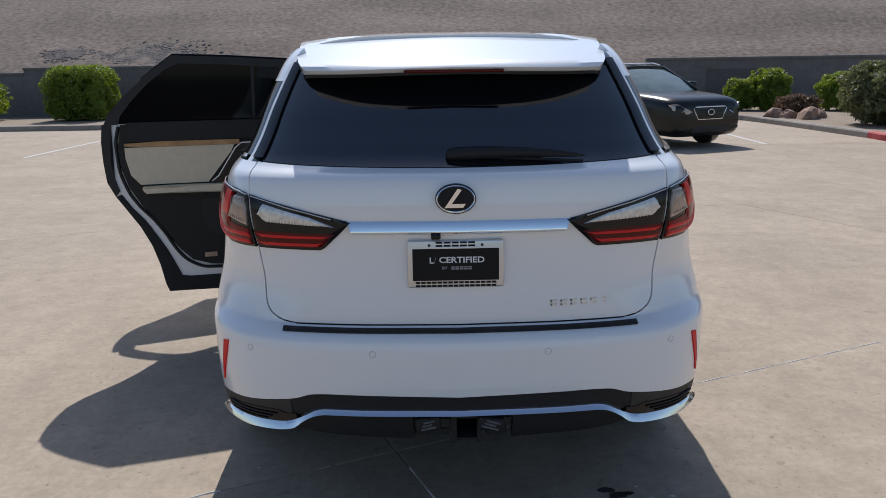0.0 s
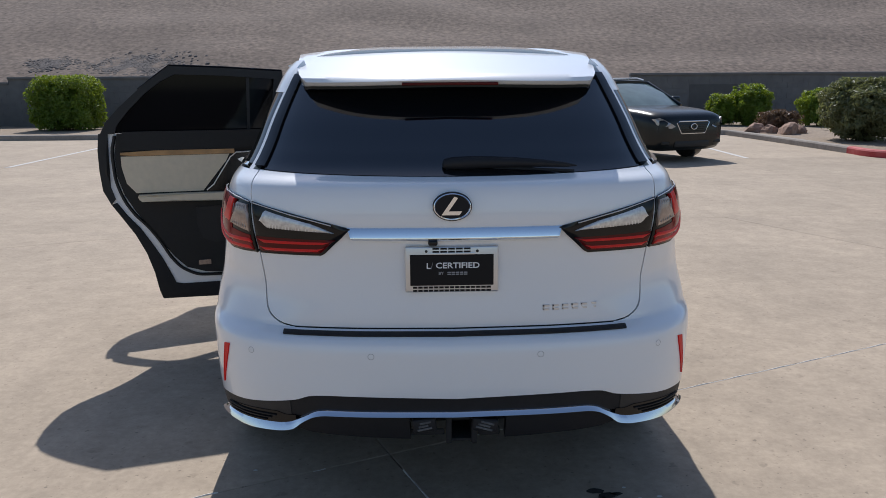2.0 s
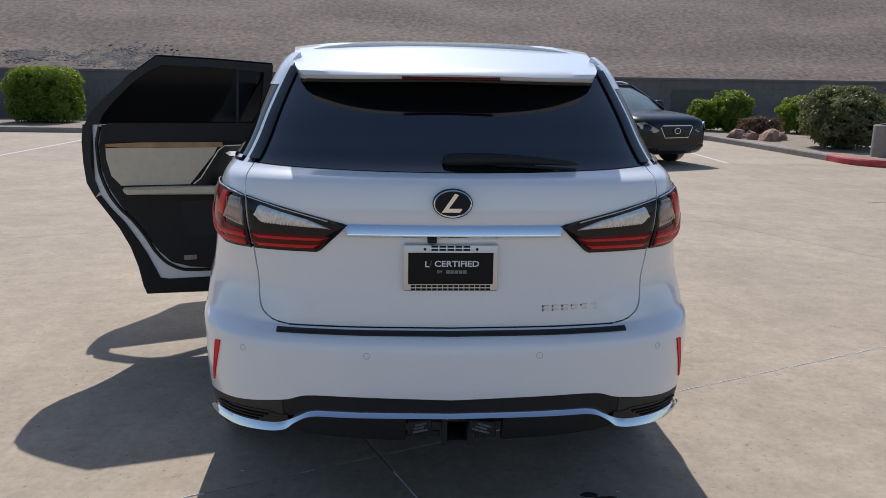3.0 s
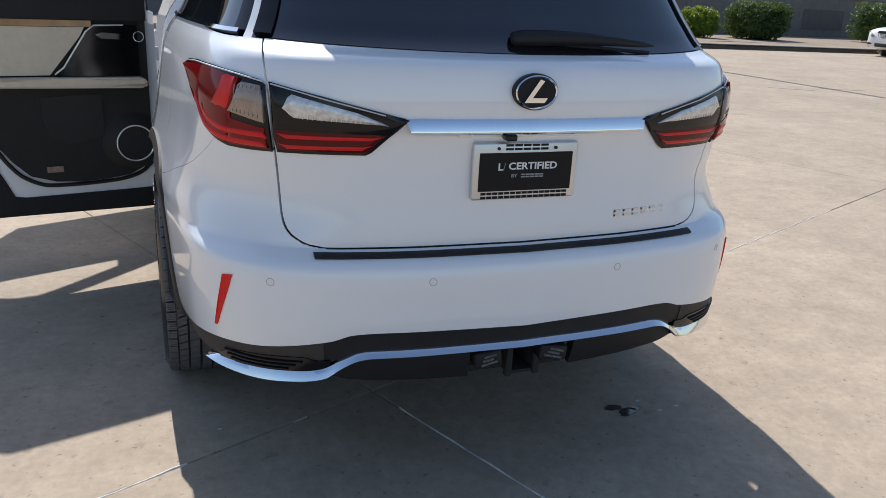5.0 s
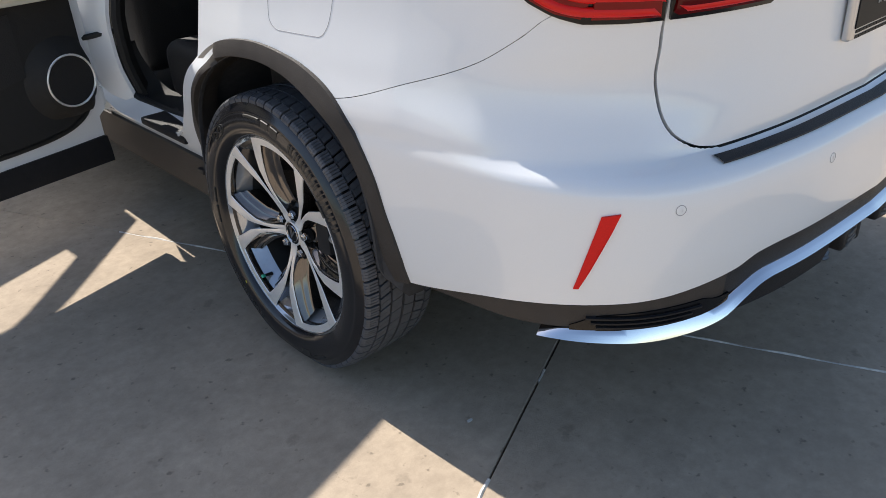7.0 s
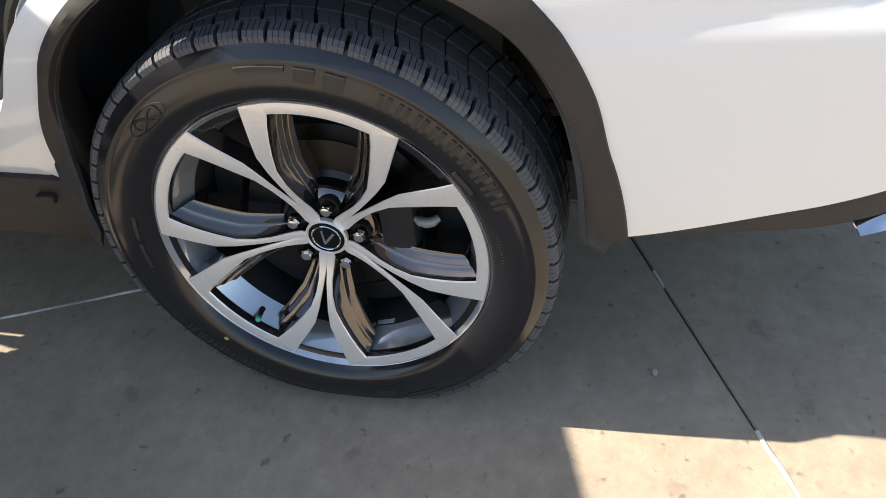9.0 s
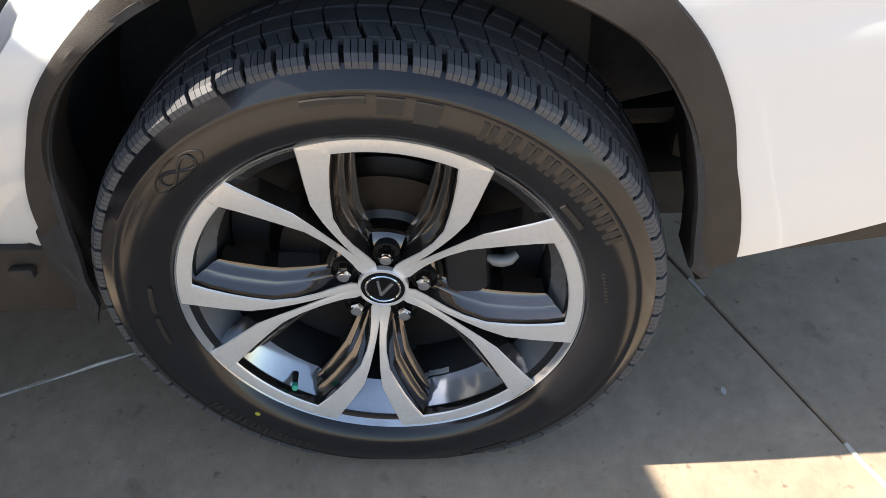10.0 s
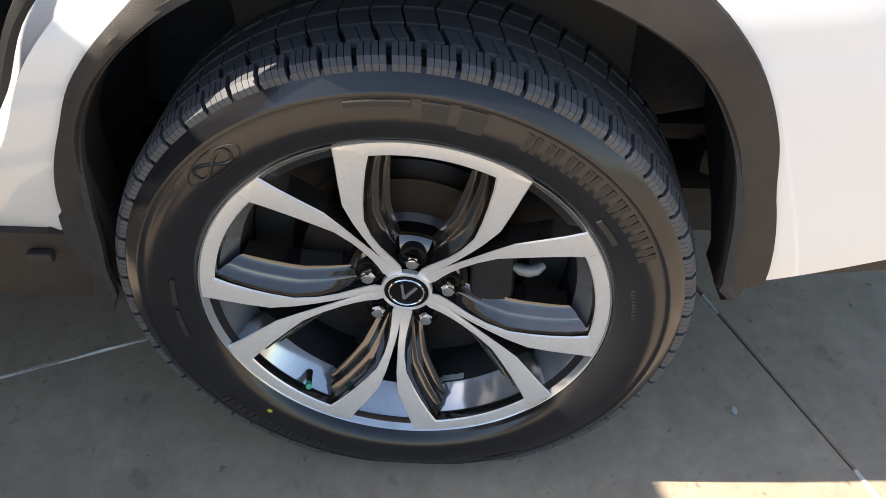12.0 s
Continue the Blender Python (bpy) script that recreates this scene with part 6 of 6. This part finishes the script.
    part("roof", *grid_shell(rows, [[p + Vector((0, 0, -.05)) for p in r] for r in rows]), paint, c)
    lo = [Vector((u * .78, t1 + .06, hood + .05)) for u in np.linspace(-1, 1, 9)]
    hi = [Vector((u * .60, r1_ + .02, h - .06)) for u in np.linspace(-1, 1, 9)]
    part("rear_glass", *grid_shell([lo, hi], [[p + Vector((0, -.01, -.01)) for p in r] for r in (lo, hi)]), TINT, c)
    bm_part("cabin_seats", box_bm(-.7, .7, t0 + .7, t1 - .3, .5, hood + .1, .08), SEAT, c)
    # grille with chrome surround and emblem
    g = [(-.42, .76), (-.30, .56), (.30, .56), (.42, .76), (.36, .79), (-.36, .79)]
    bm = plate2d(g, lambda x, z: (x, -.008 + .10 * x * x, z), lambda x, z: (x, .08, z))
    gr = bm_part("grille", bm, SEAL, c, "black grille with chrome surround", 0)
    vs, fs = tube([(x, -.012 + .10 * x * x, z) for x, z in g], .012, 6, True)
    part("grille_surround", vs, fs, CHROME, gr)
    for k in range(4):
        vs, fs = tube([(-.33 + .02 * k, -.006, .72 - .04 * k), (0, -.014, .72 - .04 * k), (.33 - .02 * k, -.006, .72 - .04 * k)], .006, 5)
        part("grille_slat", vs, fs, GLOSS_BLACK, gr)
    em = [(.075 * math.cos(a), -.022, .69 + .052 * math.sin(a)) for a in np.linspace(0, 2 * math.pi, 25)[:-1]]
    part("emblem", *tube(em, .009, 6, True), CHROME, gr)
    bm_part("lower_intake", box_bm(-.45, .45, -.005, .1, .30, .42, .02), SEAL, c)
    for y in (.95, length - 1.05):
        for sg in (1, -1):
            rows = [[Vector((sg * (.93 + a), y + r * math.cos(t), .34 + r * math.sin(t))) for t in np.linspace(0, 2 * math.pi, 41)[:-1]] for r, a in ((.0, -.01), (.05, -.005), (.21, -.03), (.225, -.0), (.24, .0), (.30, .012), (.335, -.005), (.345, -.03), (.345, -.20), (.1, -.21))]
            w = part("wheel", *grid_shell(rows[4:], close_u=True), RUBBER, c)
            part("rim", *grid_shell(rows[:5], close_u=True), GUN if suv_like else SATIN, w)
            for k in range(5):
                a = 1.2566 * k
                vs, fs = tube([(sg * .935, y + .04 * math.cos(a), .34 + .04 * math.sin(a)), (sg * .925, y + .21 * math.cos(a), .34 + .21 * math.sin(a))], .02, 6)
                part("spoke", vs, fs, SATIN, w)
            arch = [(sg * .935, y + .40 * math.cos(t), .34 + .40 * math.sin(t)) for t in np.linspace(-.1, math.pi + .1, 24)]
            part("wheel_arch", *tube(arch, .03, 6), SEAL, c)
    return c


parked_car("black_suv", "dusty black SUV parked nose out on the concrete", pose(5.22, 12.55, 0, 0, 0, 25), DARK_PAINT, True, 4.75)
parked_car("white_sedan", "white sedan parked far across the concrete", pose(20.75, 17.0, 0, 0, 0, -92), PAINT, False, 4.6)
